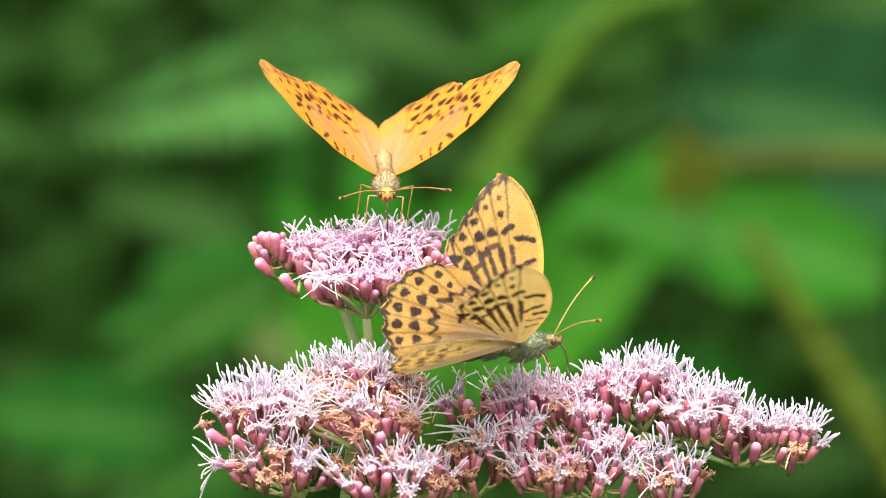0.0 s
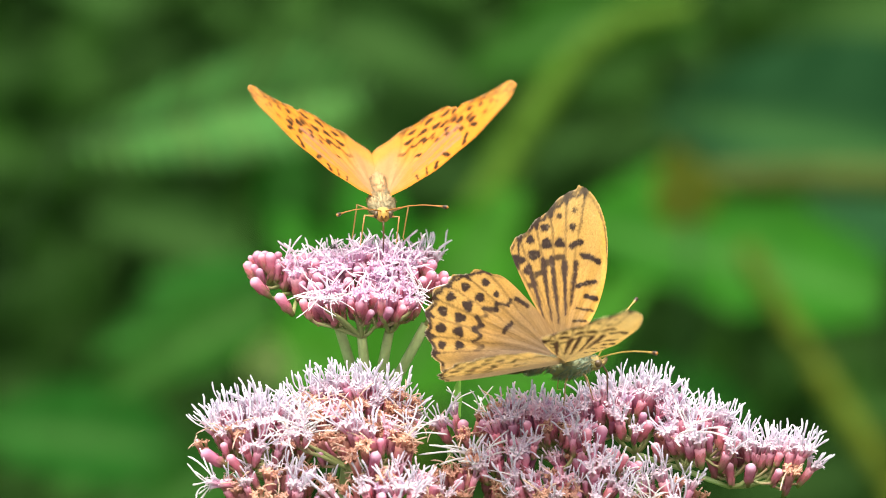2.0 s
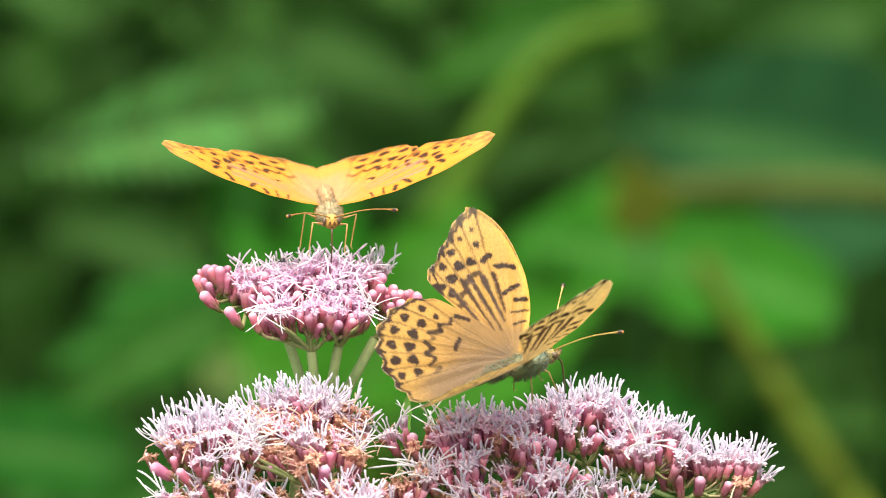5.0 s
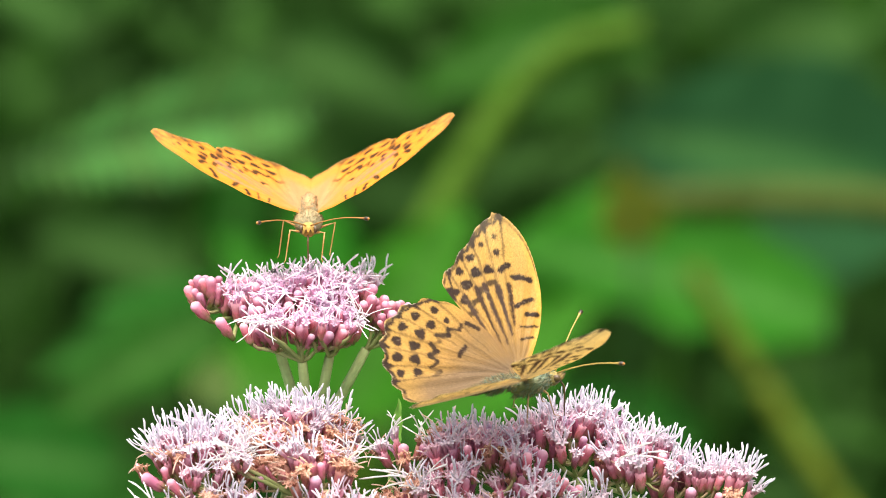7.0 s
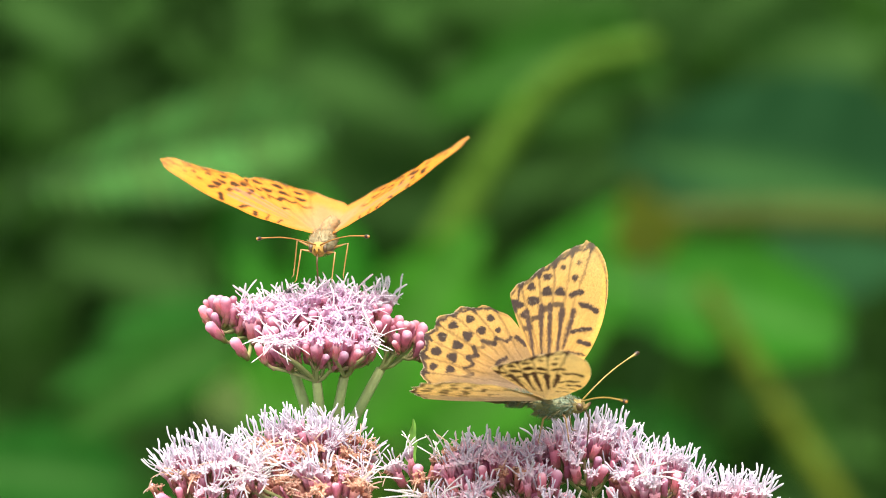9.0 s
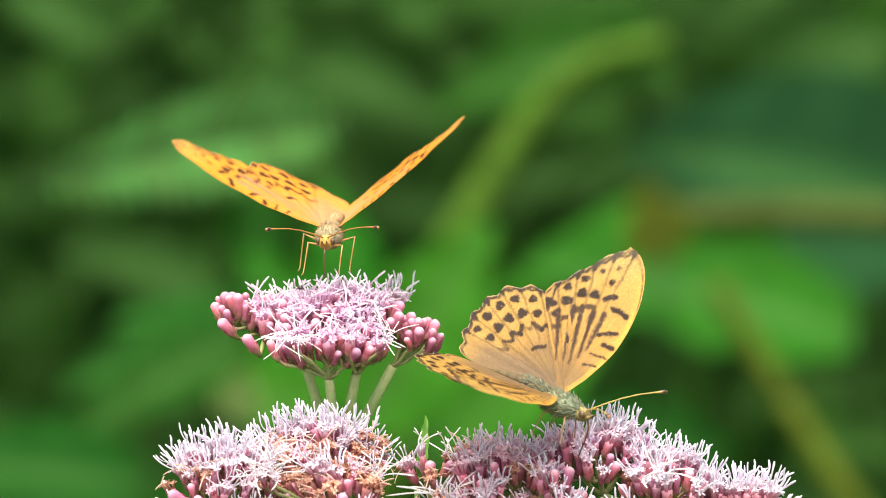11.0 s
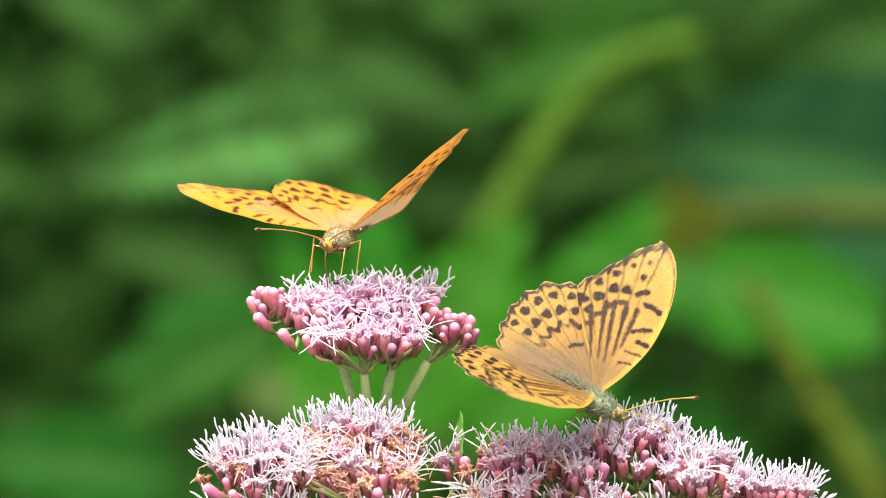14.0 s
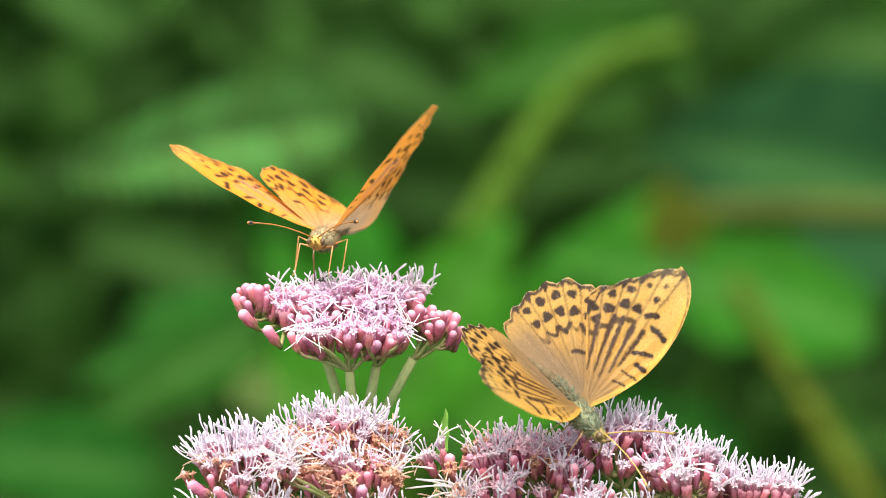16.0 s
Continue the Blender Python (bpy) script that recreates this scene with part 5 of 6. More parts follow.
    (13.7, -0.01934, 0.02769, 1.11042, -112.0, -1.0, 0.2, 50.8, 25.1, 0.9, -0.3, 0.0),
    (13.8, -0.01942, 0.02770, 1.11051, -111.9, -0.1, 0.2, 39.0, 18.7, -0.6, -0.2, 0.0),
    (13.9, -0.02028, 0.02765, 1.11022, -113.2, 2.7, 0.4, 40.8, 11.9, 1.0, -0.1, 0.0),
    (14, -0.02073, 0.02763, 1.11011, -113.7, 4.5, 0.5, 39.7, 12.9, 0.9, -0.1, 0.0),
    (14.1, -0.02097, 0.02757, 1.10971, -115.3, 5.0, 0.4, 46.7, 15.3, 2.7, -0.1, 0.0),
    (14.2, -0.02125, 0.02751, 1.10929, -117.0, 5.7, 0.3, 48.7, 24.8, 4.8, -0.2, 0.0),
    (14.3, -0.02125, 0.02749, 1.10917, -117.2, 4.8, 0.2, 53.9, 28.9, 4.8, -0.3, 0.0),
    (14.4, -0.02152, 0.02744, 1.10880, -118.8, 5.5, 0.1, 64.4, 40.2, 6.7, -0.4, 0.0),
    (14.5, -0.02142, 0.02740, 1.10855, -119.7, 4.5, 0.0, 66.7, 41.0, 6.8, -0.5, 0.0),
    (14.6, -0.02142, 0.02745, 1.10895, -118.3, 3.9, 0.3, 64.0, 40.1, 5.6, -0.5, -0.0),
    (14.7, -0.02117, 0.02746, 1.10894, -117.3, 3.9, 0.4, 51.4, 34.7, 4.7, -0.4, -0.0),
    (14.8, -0.02130, 0.02747, 1.10894, -116.9, 5.1, 0.6, 45.5, 28.3, 5.2, -0.3, -0.0),
    (14.9, -0.02176, 0.02746, 1.10885, -117.5, 7.2, 0.8, 36.5, 23.9, 7.5, -0.3, -0.0),
    (15, -0.02178, 0.02749, 1.10907, -115.8, 7.2, 1.1, 39.0, 18.6, 6.7, -0.2, -0.0),
    (15.1, -0.02196, 0.02747, 1.10895, -116.5, 7.9, 0.9, 30.9, 17.4, 8.6, -0.2, -0.0),
    (15.2, -0.02184, 0.02749, 1.10906, -114.8, 7.3, 0.8, 34.9, 18.8, 8.0, -0.2, -0.0),
    (15.3, -0.02154, 0.02749, 1.10898, -114.9, 7.0, 0.6, 35.3, 21.4, 7.9, -0.1, -0.0),
    (15.4, -0.02110, 0.02753, 1.10924, -112.2, 5.6, 0.4, 52.8, 33.0, 5.6, -0.1, -0.0),
    (15.5, -0.02051, 0.02756, 1.10944, -110.6, 3.7, 0.3, 64.2, 41.3, 3.5, -0.1, 0.0),
    (15.6, -0.02077, 0.02759, 1.10969, -109.7, 2.7, 0.5, 71.1, 44.2, 3.7, -0.1, 0.0),
    (15.7, -0.02095, 0.02757, 1.10949, -109.4, 2.5, 0.6, 68.9, 45.4, 4.7, -0.2, 0.0),
    (15.8, -0.02104, 0.02757, 1.10942, -108.8, 1.7, 0.7, 60.0, 38.8, 5.2, -0.3, 0.0),
    (15.9, -0.02112, 0.02757, 1.10943, -108.0, 0.6, 0.9, 55.7, 32.5, 5.4, -0.3, 0.0),
    (16, -0.02097, 0.02758, 1.10940, -107.3, -0.7, 1.0, 49.6, 29.0, 5.1, -0.4, 0.0),
)

# rows of walk(): seconds; place; yaw, pitch, roll; rise of the left and right wings, sweep of the forewings, further rise of the left and right hindwings
OCHRE_ROWS = (
    (0, 0.01533, -0.01467, 1.08180, -0.5, -14.6, 8.8, 49.6, 41.7, 4.5, 5.1, -12.5),
    (0.1, 0.01569, -0.01469, 1.08168, 0.2, -14.5, 9.5, 51.5, 37.5, 5.9, 4.7, -13.0),
    (0.2, 0.01602, -0.01470, 1.08155, 1.1, -14.7, 10.1, 49.8, 33.3, 6.9, 4.3, -12.7),
    (0.3, 0.01638, -0.01471, 1.08142, 1.9, -14.6, 10.7, 44.4, 29.2, 8.2, 3.9, -11.8),
    (0.4, 0.01684, -0.01472, 1.08130, 2.1, -13.8, 11.2, 38.3, 25.1, 10.5, 3.6, -10.1),
    (0.5, 0.01721, -0.01473, 1.08117, 2.8, -13.6, 11.8, 38.4, 21.0, 12.0, 3.2, -9.9),
    (0.6, 0.01755, -0.01473, 1.08111, 4.2, -13.0, 12.1, 47.8, 31.8, 11.5, 2.6, -8.1),
    (0.7, 0.01787, -0.01473, 1.08103, 5.7, -12.5, 12.4, 48.3, 35.1, 11.0, 2.1, -6.4),
    (0.8, 0.01834, -0.01474, 1.08092, 7.5, -11.0, 12.7, 45.8, 33.6, 11.8, 1.4, -4.7),
    (0.9, 0.01877, -0.01476, 1.08077, 8.3, -9.4, 13.0, 42.6, 31.0, 12.2, 0.9, -3.0),
    (1, 0.01921, -0.01478, 1.08060, 6.8, -6.9, 13.3, 45.4, 28.8, 12.8, 0.4, -1.4),
    (1.1, 0.01934, -0.01477, 1.08061, 8.3, -10.2, 13.2, 45.6, 34.7, 11.7, 0.3, -1.5),
    (1.2, 0.01976, -0.01477, 1.08055, 7.3, -10.5, 13.3, 47.6, 37.4, 13.1, 0.3, -1.5),
    (1.3, 0.02003, -0.01479, 1.08051, 7.2, -12.3, 13.3, 47.1, 37.2, 13.2, 0.3, -1.6),
    (1.4, 0.02069, -0.01479, 1.08047, 7.7, -11.6, 13.3, 46.4, 31.3, 16.7, 0.4, -1.6),
    (1.5, 0.02089, -0.01480, 1.08036, 5.5, -12.9, 13.4, 45.1, 30.6, 16.2, 0.3, -1.7),
    (1.6, 0.02157, -0.01475, 1.08074, 5.1, -12.5, 13.5, 46.3, 33.8, 14.6, 1.0, -2.1),
    (1.7, 0.02224, -0.01470, 1.08113, 5.5, -12.7, 13.7, 46.1, 39.3, 12.7, 1.7, -2.4),
    (1.8, 0.02293, -0.01465, 1.08149, 4.7, -12.3, 13.8, 46.3, 43.3, 11.2, 2.3, -2.8),
    (1.9, 0.02409, -0.01461, 1.08192, 5.5, -9.1, 14.0, 49.0, 43.3, 13.7, 3.0, -2.9),
    (2, 0.02501, -0.01456, 1.08233, 6.6, -7.7, 14.2, 48.7, 37.4, 14.0, 3.7, -2.9),
    (2.1, 0.02508, -0.01451, 1.08275, 6.3, -7.9, 13.6, 46.5, 32.5, 16.5, 3.4, -2.7),
    (2.2, 0.02489, -0.01445, 1.08320, 6.1, -10.1, 13.0, 41.7, 29.9, 16.4, 3.2, -2.5),
    (2.3, 0.02477, -0.01440, 1.08365, 6.3, -11.9, 12.3, 32.8, 26.7, 17.1, 2.9, -2.0),
    (2.4, 0.02462, -0.01434, 1.08407, 5.8, -13.4, 11.7, 27.0, 21.5, 17.5, 2.7, -1.7),
    (2.5, 0.02447, -0.01428, 1.08450, 5.0, -15.1, 11.1, 26.6, 19.0, 17.9, 2.4, -1.2),
    (2.6, 0.02462, -0.01432, 1.08422, 5.5, -14.9, 11.4, 29.9, 22.3, 16.7, 2.4, -0.2),
    (2.7, 0.02473, -0.01436, 1.08393, 5.3, -14.9, 11.7, 36.4, 28.2, 15.1, 2.2, 0.9),
    (2.8, 0.02490, -0.01440, 1.08367, 5.9, -15.0, 12.0, 41.7, 38.0, 14.1, 2.1, 2.1),
    (2.9, 0.02516, -0.01443, 1.08341, 6.8, -14.4, 12.2, 43.9, 40.1, 13.8, 2.0, 3.5),
    (3, 0.02552, -0.01447, 1.08314, 7.2, -13.0, 12.6, 45.1, 34.8, 14.4, 1.9, 4.9),
    (3.1, 0.02558, -0.01445, 1.08333, 10.2, -12.7, 12.2, 39.9, 35.4, 14.8, 2.2, 2.9),
    (3.2, 0.02557, -0.01442, 1.08350, 12.6, -12.6, 11.9, 37.9, 31.6, 14.4, 2.4, 0.8),
    (3.3, 0.02561, -0.01439, 1.08365, 14.2, -11.9, 11.7, 33.5, 30.1, 14.6, 2.7, -1.1),
    (3.4, 0.02544, -0.01436, 1.08380, 15.1, -12.2, 11.3, 32.8, 32.0, 13.0, 3.0, -2.9),
    (3.5, 0.02546, -0.01434, 1.08395, 16.4, -11.6, 11.0, 32.1, 30.1, 13.0, 3.3, -4.9),
    (3.6, 0.02517, -0.01433, 1.08400, 16.9, -12.7, 11.1, 33.4, 35.1, 11.6, 3.6, -4.9),
    (3.7, 0.02512, -0.01433, 1.08406, 17.8, -12.6, 11.3, 34.8, 35.2, 12.2, 3.8, -5.0),
    (3.8, 0.02493, -0.01432, 1.08412, 18.8, -13.3, 11.4, 43.6, 40.4, 11.6, 4.0, -5.0),
    (3.9, 0.02466, -0.01430, 1.08425, 21.3, -14.7, 11.5, 40.5, 46.6, 10.4, 4.3, -5.1),
    (4, 0.02454, -0.01430, 1.08426, 21.4, -14.8, 11.6, 40.0, 44.1, 10.4, 4.5, -5.1),
    (4.1, 0.02458, -0.01431, 1.08427, 24.7, -16.4, 11.7, 35.2, 44.4, 10.7, 4.1, -5.0),
    (4.2, 0.02475, -0.01434, 1.08407, 24.0, -16.9, 11.9, 29.4, 34.5, 12.1, 3.6, -4.8),
    (4.3, 0.02462, -0.01437, 1.08390, 23.5, -18.7, 12.0, 27.5, 30.8, 11.2, 3.1, -4.7),
    (4.4, 0.02450, -0.01439, 1.08378, 24.5, -20.7, 12.1, 29.1, 33.4, 10.3, 2.5, -4.5),
    (4.5, 0.02445, -0.01441, 1.08363, 23.9, -22.0, 12.3, 38.4, 35.9, 9.9, 2.0, -4.4),
    (4.6, 0.02475, -0.01439, 1.08386, 23.5, -22.2, 12.3, 38.0, 35.2, 8.6, 3.1, -5.6),
    (4.7, 0.02515, -0.01436, 1.08413, 23.9, -22.3, 12.3, 37.4, 40.3, 8.1, 4.1, -6.8),
    (4.8, 0.02561, -0.01434, 1.08439, 23.6, -21.8, 12.3, 39.6, 43.1, 7.9, 5.2, -8.0),
    (4.9, 0.02622, -0.01430, 1.08468, 24.5, -20.6, 12.3, 39.1, 40.8, 9.2, 6.1, -9.3),
    (5, 0.02699, -0.01428, 1.08490, 24.3, -18.2, 12.3, 34.8, 43.8, 11.6, 7.2, -10.6),
    (5.1, 0.02712, -0.01430, 1.08486, 24.7, -17.8, 12.3, 30.8, 39.9, 11.7, 7.1, -10.6),
    (5.2, 0.02708, -0.01430, 1.08483, 24.7, -16.7, 12.3, 28.5, 34.3, 13.1, 7.4, -11.2),
    (5.8, 0.02752, -0.01434, 1.08454, 22.8, -15.1, 12.6, 41.0, 40.0, 12.2, 6.7, -10.0),
    (6.5, 0.02861, -0.01443, 1.08382, 18.2, -11.3, 13.5, 30.0, 27.0, 9.9, 4.9, -7.1),
    (7.4, 0.02949, -0.01450, 1.08324, 14.5, -8.2, 14.2, 49.8, 42.4, 8.0, 3.4, -4.7),
    (7.5, 0.02997, -0.01453, 1.08303, 12.2, -4.6, 14.4, 50.2, 36.2, 11.3, 3.3, -4.2),
    (7.6, 0.02994, -0.01445, 1.08349, 10.8, -5.2, 13.7, 45.1, 30.9, 10.1, 2.8, -4.0),
    (7.7, 0.03022, -0.01438, 1.08394, 10.2, -4.2, 13.1, 41.5, 24.8, 11.8, 2.2, -3.9),
    (7.8, 0.03050, -0.01432, 1.08440, 8.9, -3.2, 12.4, 37.4, 20.0, 13.4, 1.8, -3.7),
    (7.9, 0.03065, -0.01425, 1.08486, 7.8, -2.9, 11.8, 33.8, 18.8, 13.8, 1.2, -3.6),
    (8, 0.03067, -0.01417, 1.08533, 8.4, -3.7, 11.2, 30.6, 15.1, 13.1, 0.8, -3.4),
    (8.1, 0.03059, -0.01421, 1.08499, 7.8, -4.3, 11.7, 29.1, 16.0, 12.0, 0.8, -3.8),
    (8.2, 0.03071, -0.01425, 1.08466, 7.9, -4.4, 12.1, 32.2, 17.4, 12.5, 0.7, -4.3),
    (8.3, 0.03066, -0.01430, 1.08430, 4.5, -3.9, 12.6, 36.6, 21.3, 11.8, 0.7, -4.7),
    (8.4, 0.03075, -0.01434, 1.08396, 3.4, -3.5, 13.0, 41.9, 26.3, 12.2, 0.8, -5.1),
    (8.5, 0.03062, -0.01439, 1.08362, 1.7, -4.1, 13.4, 45.8, 33.6, 10.6, 0.8, -5.5),
    (8.6, 0.03058, -0.01437, 1.08369, -3.2, -2.5, 12.8, 49.7, 43.4, 9.6, 0.7, -5.6),
    (9.2, 0.03049, -0.01436, 1.08371, -7.1, 0.7, 10.8, 37.0, 30.0, 6.7, 0.6, -5.6),
    (9.8, 0.03029, -0.01434, 1.08374, -15.4, 7.7, 6.6, 46.0, 24.0, 0.4, 0.4, -5.5),
    (10.4, 0.03010, -0.01432, 1.08377, -23.4, 14.3, 2.5, 43.0, 14.0, -5.5, 0.2, -5.4),
    (10.9, 0.03003, -0.01431, 1.08378, -26.2, 16.6, 1.1, 46.9, 11.2, -7.6, 0.1, -5.4),
    (11, 0.02997, -0.01431, 1.08376, -27.2, 17.3, 0.7, 46.1, 10.2, -8.7, 0.1, -5.4),
    (11.1, 0.03020, -0.01427, 1.08406, -27.3, 18.1, 0.6, 45.6, 9.6, -8.1, -0.7, -5.7),
    (11.2, 0.03027, -0.01424, 1.08422, -26.8, 18.0, 0.5, 43.7, 8.9, -8.6, -1.5, -6.1),
    (11.3, 0.03043, -0.01421, 1.08445, -26.7, 18.4, 0.4, 41.3, 8.3, -8.5, -2.2, -6.6),
    (11.4, 0.03043, -0.01419, 1.08458, -26.0, 17.9, 0.3, 41.6, 7.7, -9.5, -2.9, -7.0),
    (11.5, 0.03045, -0.01415, 1.08473, -25.2, 17.5, 0.2, 44.8, 7.0, -10.4, -3.7, -7.3),
    (11.6, 0.03072, -0.01411, 1.08503, -25.8, 18.0, 0.1, 42.1, 5.9, -7.9, -3.8, -7.5),
    (11.7, 0.03063, -0.01409, 1.08514, -24.8, 16.7, -0.0, 45.6, 4.6, -7.8, -4.1, -7.6),
    (11.8, 0.03081, -0.01405, 1.08539, -25.0, 16.6, -0.2, 45.6, 3.5, -6.2, -4.3, -7.8),
    (11.9, 0.03074, -0.01402, 1.08544, -24.2, 15.2, -0.3, 40.8, 2.4, -5.8, -4.4, -7.9),
    (12, 0.03058, -0.01400, 1.08550, -22.7, 13.5, -0.5, 42.7, 1.3, -6.3, -4.6, -8.1),
    (12.1, 0.03047, -0.01399, 1.08556, -24.4, 14.7, -0.4, 42.4, 2.5, -5.8, -4.2, -7.4),
    (12.2, 0.02998, -0.01400, 1.08542, -24.2, 13.7, -0.3, 43.0, 3.8, -7.9, -3.8, -6.7),
    (12.3, 0.02970, -0.01399, 1.08540, -25.0, 14.0, -0.2, 44.9, 5.0, -8.7, -3.4, -5.9),
    (12.4, 0.02941, -0.01399, 1.08536, -25.7, 14.2, -0.2, 44.6, 6.4, -9.4, -3.0, -5.3),
    (12.5, 0.02888, -0.01400, 1.08519, -25.3, 12.9, -0.0, 47.7, 7.6, -11.8, -2.7, -4.6),
    (12.6, 0.02910, -0.01398, 1.08543, -26.8, 14.0, -0.2, 46.2, 6.8, -9.6, -2.7, -5.0),
    (12.7, 0.02900, -0.01398, 1.08546, -26.8, 13.2, -0.5, 44.9, 6.2, -9.5, -2.7, -5.4),
    (12.8, 0.02910, -0.01397, 1.08559, -27.7, 13.3, -0.7, 42.0, 5.5, -8.2, -2.7, -5.9),
    (12.9, 0.02893, -0.01397, 1.08559, -27.3, 12.1, -0.9, 42.4, 4.8, -8.6, -2.7, -6.2),
    (13, 0.02872, -0.01397, 1.08557, -26.8, 10.7, -1.1, 44.9, 4.1, -9.3, -2.7, -6.7),
    (13.1, 0.02895, -0.01399, 1.08546, -27.6, 13.0, -1.2, 44.3, 4.2, -8.3, -2.7, -6.6),
    (13.2, 0.02875, -0.01404, 1.08503, -26.3, 12.8, -1.2, 48.6, 4.3, -10.3, -2.8, -6.6),
    (13.3, 0.02890, -0.01407, 1.08487, -26.6, 14.5, -1.3, 46.8, 4.5, -10.0, -2.8, -6.6),
    (13.4, 0.02900, -0.01409, 1.08467, -26.8, 16.1, -1.3, 45.1, 4.6, -9.9, -2.9, -6.6),
    (13.5, 0.02906, -0.01413, 1.08445, -26.7, 17.4, -1.4, 47.9, 4.8, -10.1, -2.9, -6.6),
    (13.6, 0.02941, -0.01415, 1.08427, -27.0, 18.8, -1.7, 41.6, 4.4, -9.6, -3.2, -6.9),
    (13.7, 0.02948, -0.01419, 1.08396, -25.8, 18.7, -2.0, 45.6, 3.9, -11.0, -3.5, -7.3),
    (13.8, 0.02959, -0.01423, 1.08367, -24.9, 18.7, -2.3, 49.9, 3.5, -12.2, -3.7, -7.6),
    (13.9, 0.03002, -0.01426, 1.08354, -25.6, 20.6, -2.6, 48.9, 3.0, -11.0, -3.9, -7.9),
    (14, 0.03017, -0.01429, 1.08328, -24.9, 20.8, -2.9, 52.5, 2.6, -12.0, -4.2, -8.3),
    (14.1, 0.03031, -0.01435, 1.08282, -24.3, 23.2, -2.9, 53.6, 1.5, -11.6, -4.2, -7.7),
    (14.2, 0.03052, -0.01440, 1.08240, -24.2, 26.2, -2.8, 54.6, 0.6, -10.6, -4.2, -7.2),
    (14.3, 0.03081, -0.01446, 1.08198, -24.4, 29.4, -2.7, 53.2, -0.4, -9.3, -4.2, -6.6),
    (14.4, 0.03093, -0.01452, 1.08152, -23.8, 31.8, -2.8, 53.1, -1.4, -9.0, -4.2, -6.1),
    (14.5, 0.03091, -0.01458, 1.08102, -22.7, 33.4, -2.7, 54.9, -2.4, -9.7, -4.2, -5.7),
    (14.6, 0.03138, -0.01460, 1.08101, -24.2, 34.8, -3.2, 58.1, -1.8, -8.8, -4.1, -5.8),
    (14.7, 0.03124, -0.01461, 1.08078, -23.8, 32.9, -3.7, 58.3, -1.1, -11.6, -4.1, -6.1),
    (14.8, 0.03174, -0.01462, 1.08076, -25.5, 34.6, -4.3, 56.4, -0.5, -10.3, -4.0, -6.4),
    (14.9, 0.03199, -0.01464, 1.08067, -26.4, 34.9, -4.8, 57.1, 0.1, -10.7, -4.0, -6.6),
    (15, 0.03250, -0.01465, 1.08063, -28.2, 36.6, -5.4, 52.5, 0.8, -9.5, -3.9, -6.8),
    (15.1, 0.03196, -0.01467, 1.08054, -28.7, 35.9, -5.6, 55.3, 0.4, -10.7, -3.7, -5.3),
    (15.2, 0.03163, -0.01469, 1.08049, -30.0, 36.3, -5.8, 51.5, 0.0, -10.5, -3.5, -3.8),
    (15.3, 0.03104, -0.01470, 1.08039, -30.4, 35.4, -5.9, 54.5, -0.3, -11.9, -3.4, -2.2),
    (15.4, 0.03063, -0.01472, 1.08033, -31.4, 35.6, -6.2, 50.9, -0.7, -12.2, -3.2, -0.8),
    (15.5, 0.03026, -0.01474, 1.08027, -32.6, 35.7, -6.4, 51.8, -1.0, -12.3, -3.0, 0.7),
    (15.6, 0.03046, -0.01474, 1.08033, -32.1, 36.9, -6.0, 51.4, -0.0, -12.1, -3.1, -0.4),
    (15.7, 0.03053, -0.01474, 1.08036, -31.2, 37.4, -5.7, 50.4, 0.9, -12.6, -3.1, -1.6),
    (15.8, 0.03050, -0.01474, 1.08036, -29.9, 37.5, -5.4, 50.2, 1.8, -13.7, -3.2, -2.7),
    (15.9, 0.03052, -0.01474, 1.08038, -28.8, 37.9, -5.0, 49.4, 2.8, -14.5, -3.2, -3.9),
    (16, 0.03055, -0.01473, 1.08040, -27.7, 38.2, -4.7, 52.0, 3.7, -15.4, -3.3, -5.0),
)


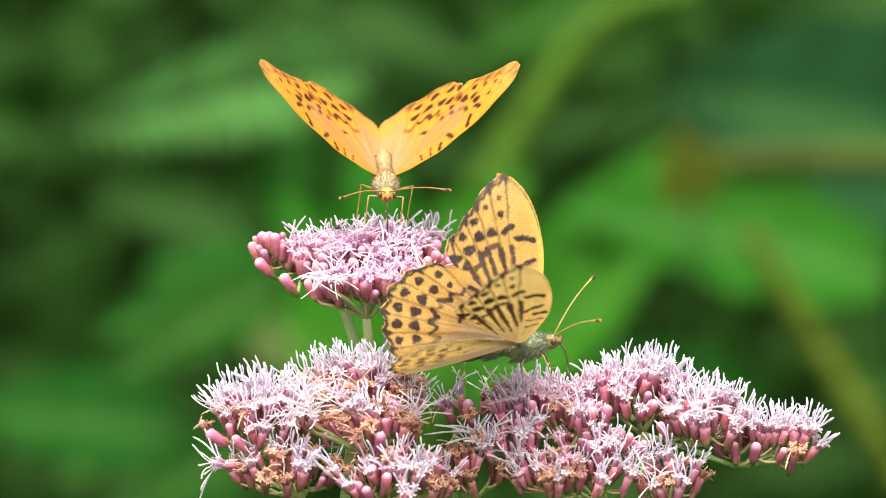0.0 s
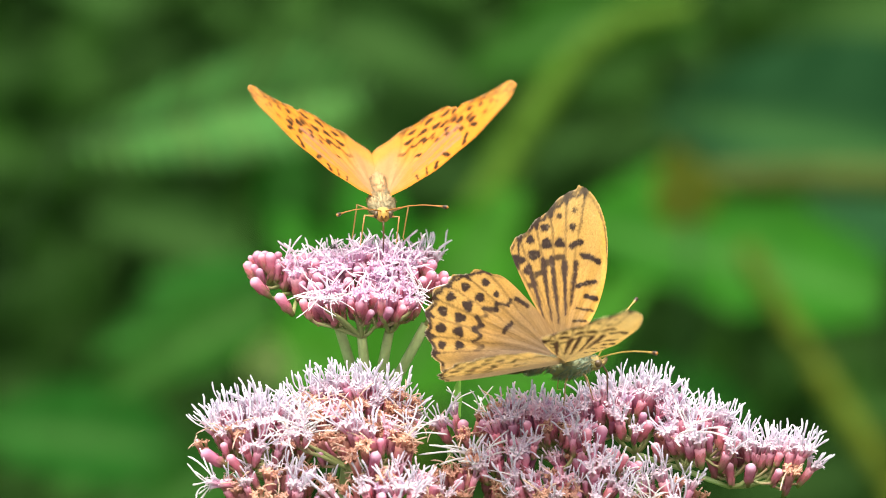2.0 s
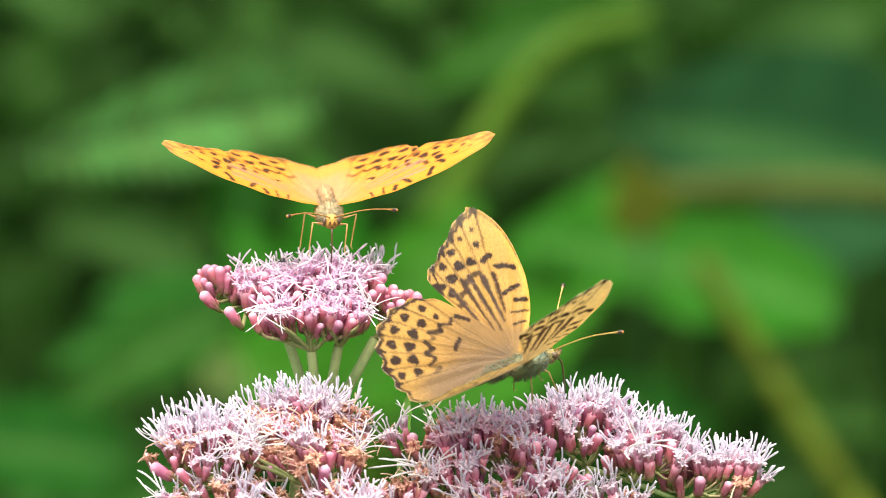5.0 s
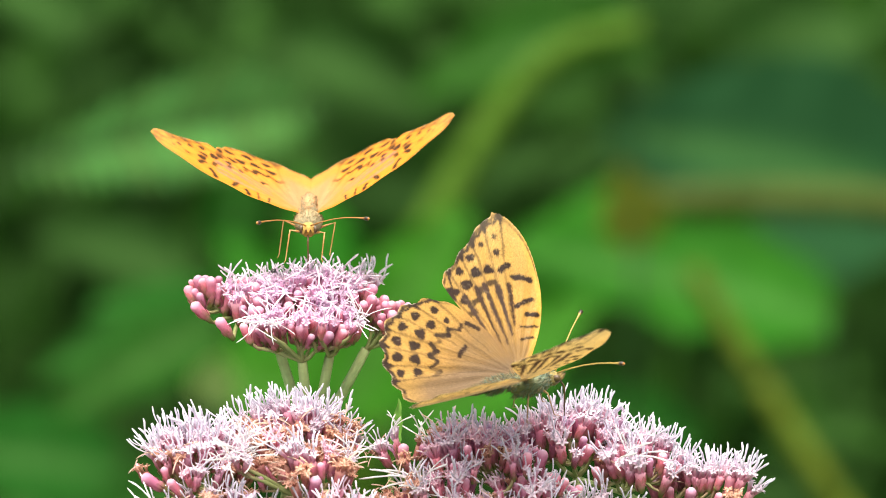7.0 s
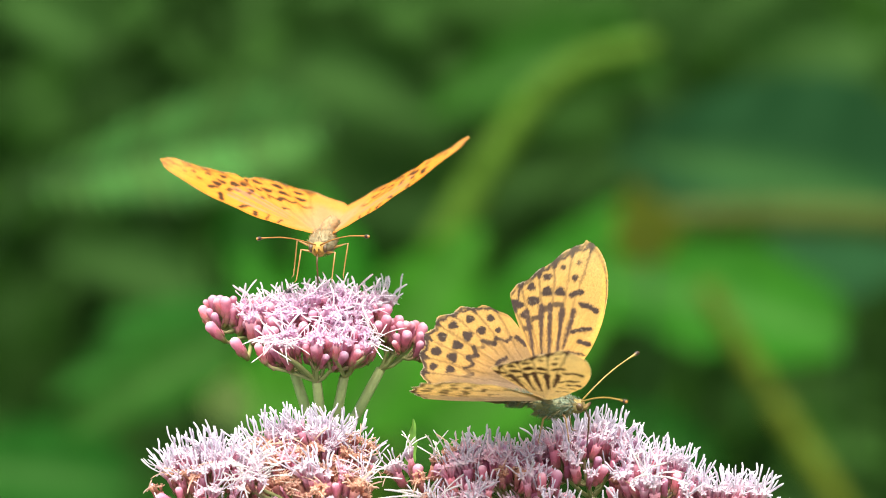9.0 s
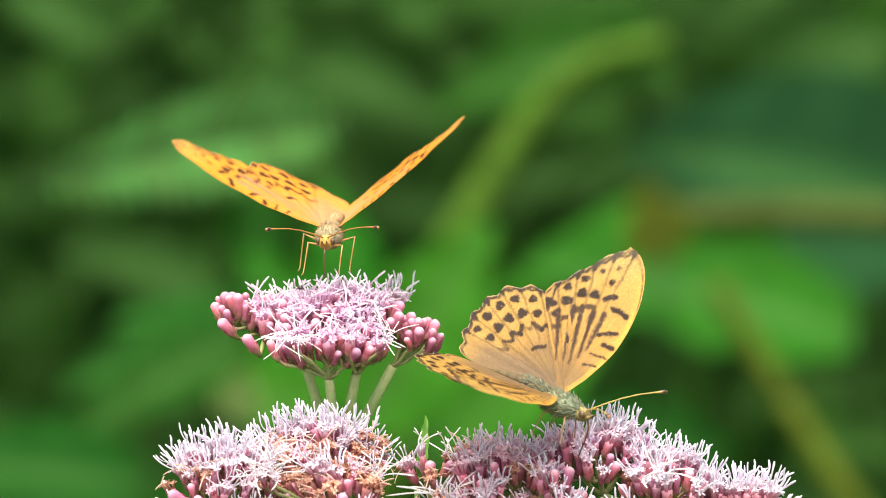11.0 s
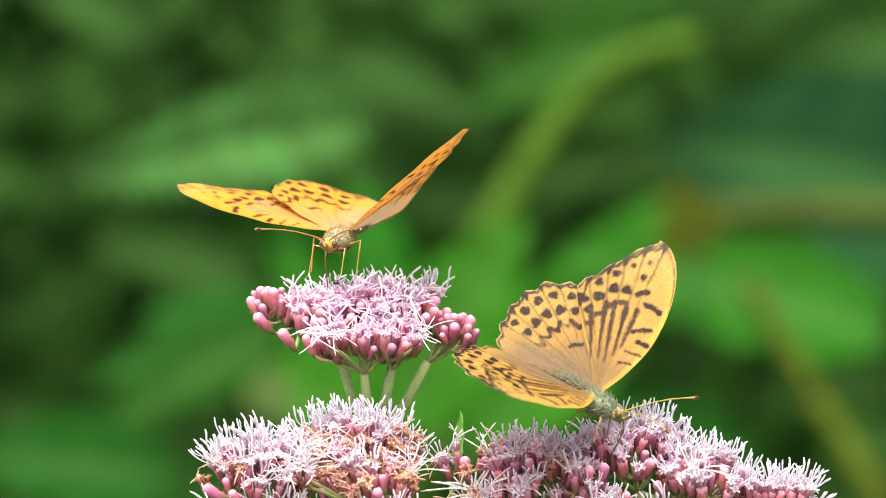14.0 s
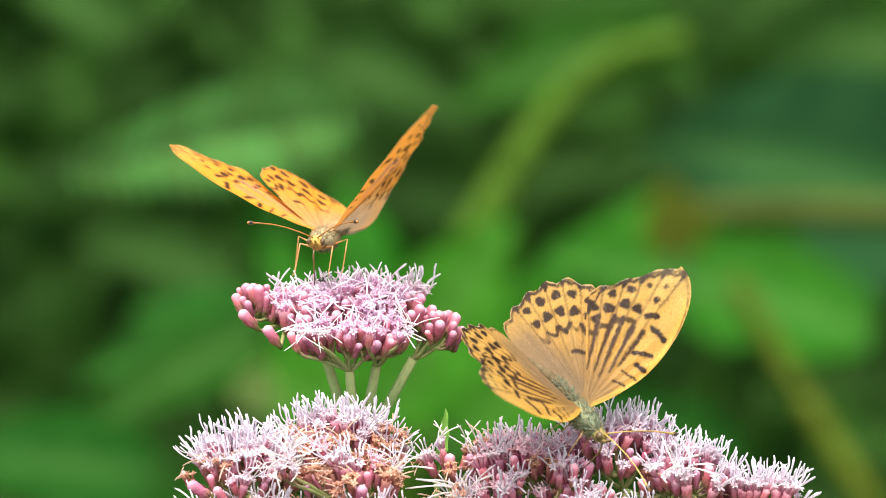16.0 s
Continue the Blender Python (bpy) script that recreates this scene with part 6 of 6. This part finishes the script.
def hinge(kind, side, angle, sweep, size):
    """The pose of a wing on its butterfly: raised by angle from level, swept forward in its own plane."""
    rise = 1.5 if kind == "fore" else 1.25
    turn = sweep if kind == "fore" else 0.0
    return pose(0, side * 1.5 * size * MM, rise * size * MM, side * angle) @ pose(0, 0, 0, 0, 0, -side * turn)


def motions():
    # the hindwings of the orange one trail its forewings at first and rise over them later
    for (ob, wings, feelers), rows, early, late in ((orange_one, ORANGE_ROWS, -3.5, 6.5), (ochre_one, OCHRE_ROWS, 0.0, 0.0)):
        size = ob["size_factor"]
        walk(ob, [(r[0], pose(*r[1:4], r[6], r[5], r[4])) for r in rows])
        for (kind, side), wing in wings.items():
            keys = []
            for r in rows:
                angle = r[7] if side > 0 else r[8]
                if kind == "hind":
                    settled, risen = min(1, max(0, (r[0] - 8.7) / 2.1)), min(1, max(0, (r[0] - 12) / 1.5))
                    angle += (r[10] if side > 0 else r[11]) + early * (1 - settled) + late * risen
                keys.append((r[0], hinge(kind, side, angle, r[9], size)))
            walk(wing, keys)
    # the ochre one lowers its antennae into the florets as it tips forward
    for antenna, drop, turn in zip(ochre_one[2], (4, 26), (14, 30)):
        at_rest = Matrix.Translation(antenna.location)
        lowered = at_rest @ pose(0, 0, 0, 0, drop, turn)
        walk(antenna, [(0, at_rest), (13.4, at_rest), (14.6, lowered), (16, lowered)])


background()
flowers()
pollen_beetle(at(-21.8, 4.6, -19.5))
orange_one = butterfly("bright orange fritillary feeding on the upper flower head, wings half open", 0.99, LOOK_ORANGE, ((0.62, 0.74, 0.30), (0.75, -0.62, 0.25)),
                       ((4.6, 3.4, -0.9, 7.4, 2.9, -6.4), (4.6, -3.8, -0.6, 7.2, -4.6, -6.8), (2.4, 5.6, 0.3, 3.4, 4.6, -6.6), (2.4, -5.2, 0.5, 3.0, -6.0, -7.0)))
ochre_one = butterfly("ochre fritillary with black spots walking over the lower flower head", 1.02, LOOK_OCHRE, ((0.6, 0.65, 0.36), (0.6, -0.75, 0.28)),
                      ((3.5, 2.6, -2.0, 5.0, 3.4, -6.5), (3.5, -2.6, -2.0, 5.0, -3.4, -6.5), (1.0, 3.4, -2.0, -1.0, 4.0, -6.5), (1.0, -3.4, -2.0, -1.0, -4.0, -6.5)))
motions()
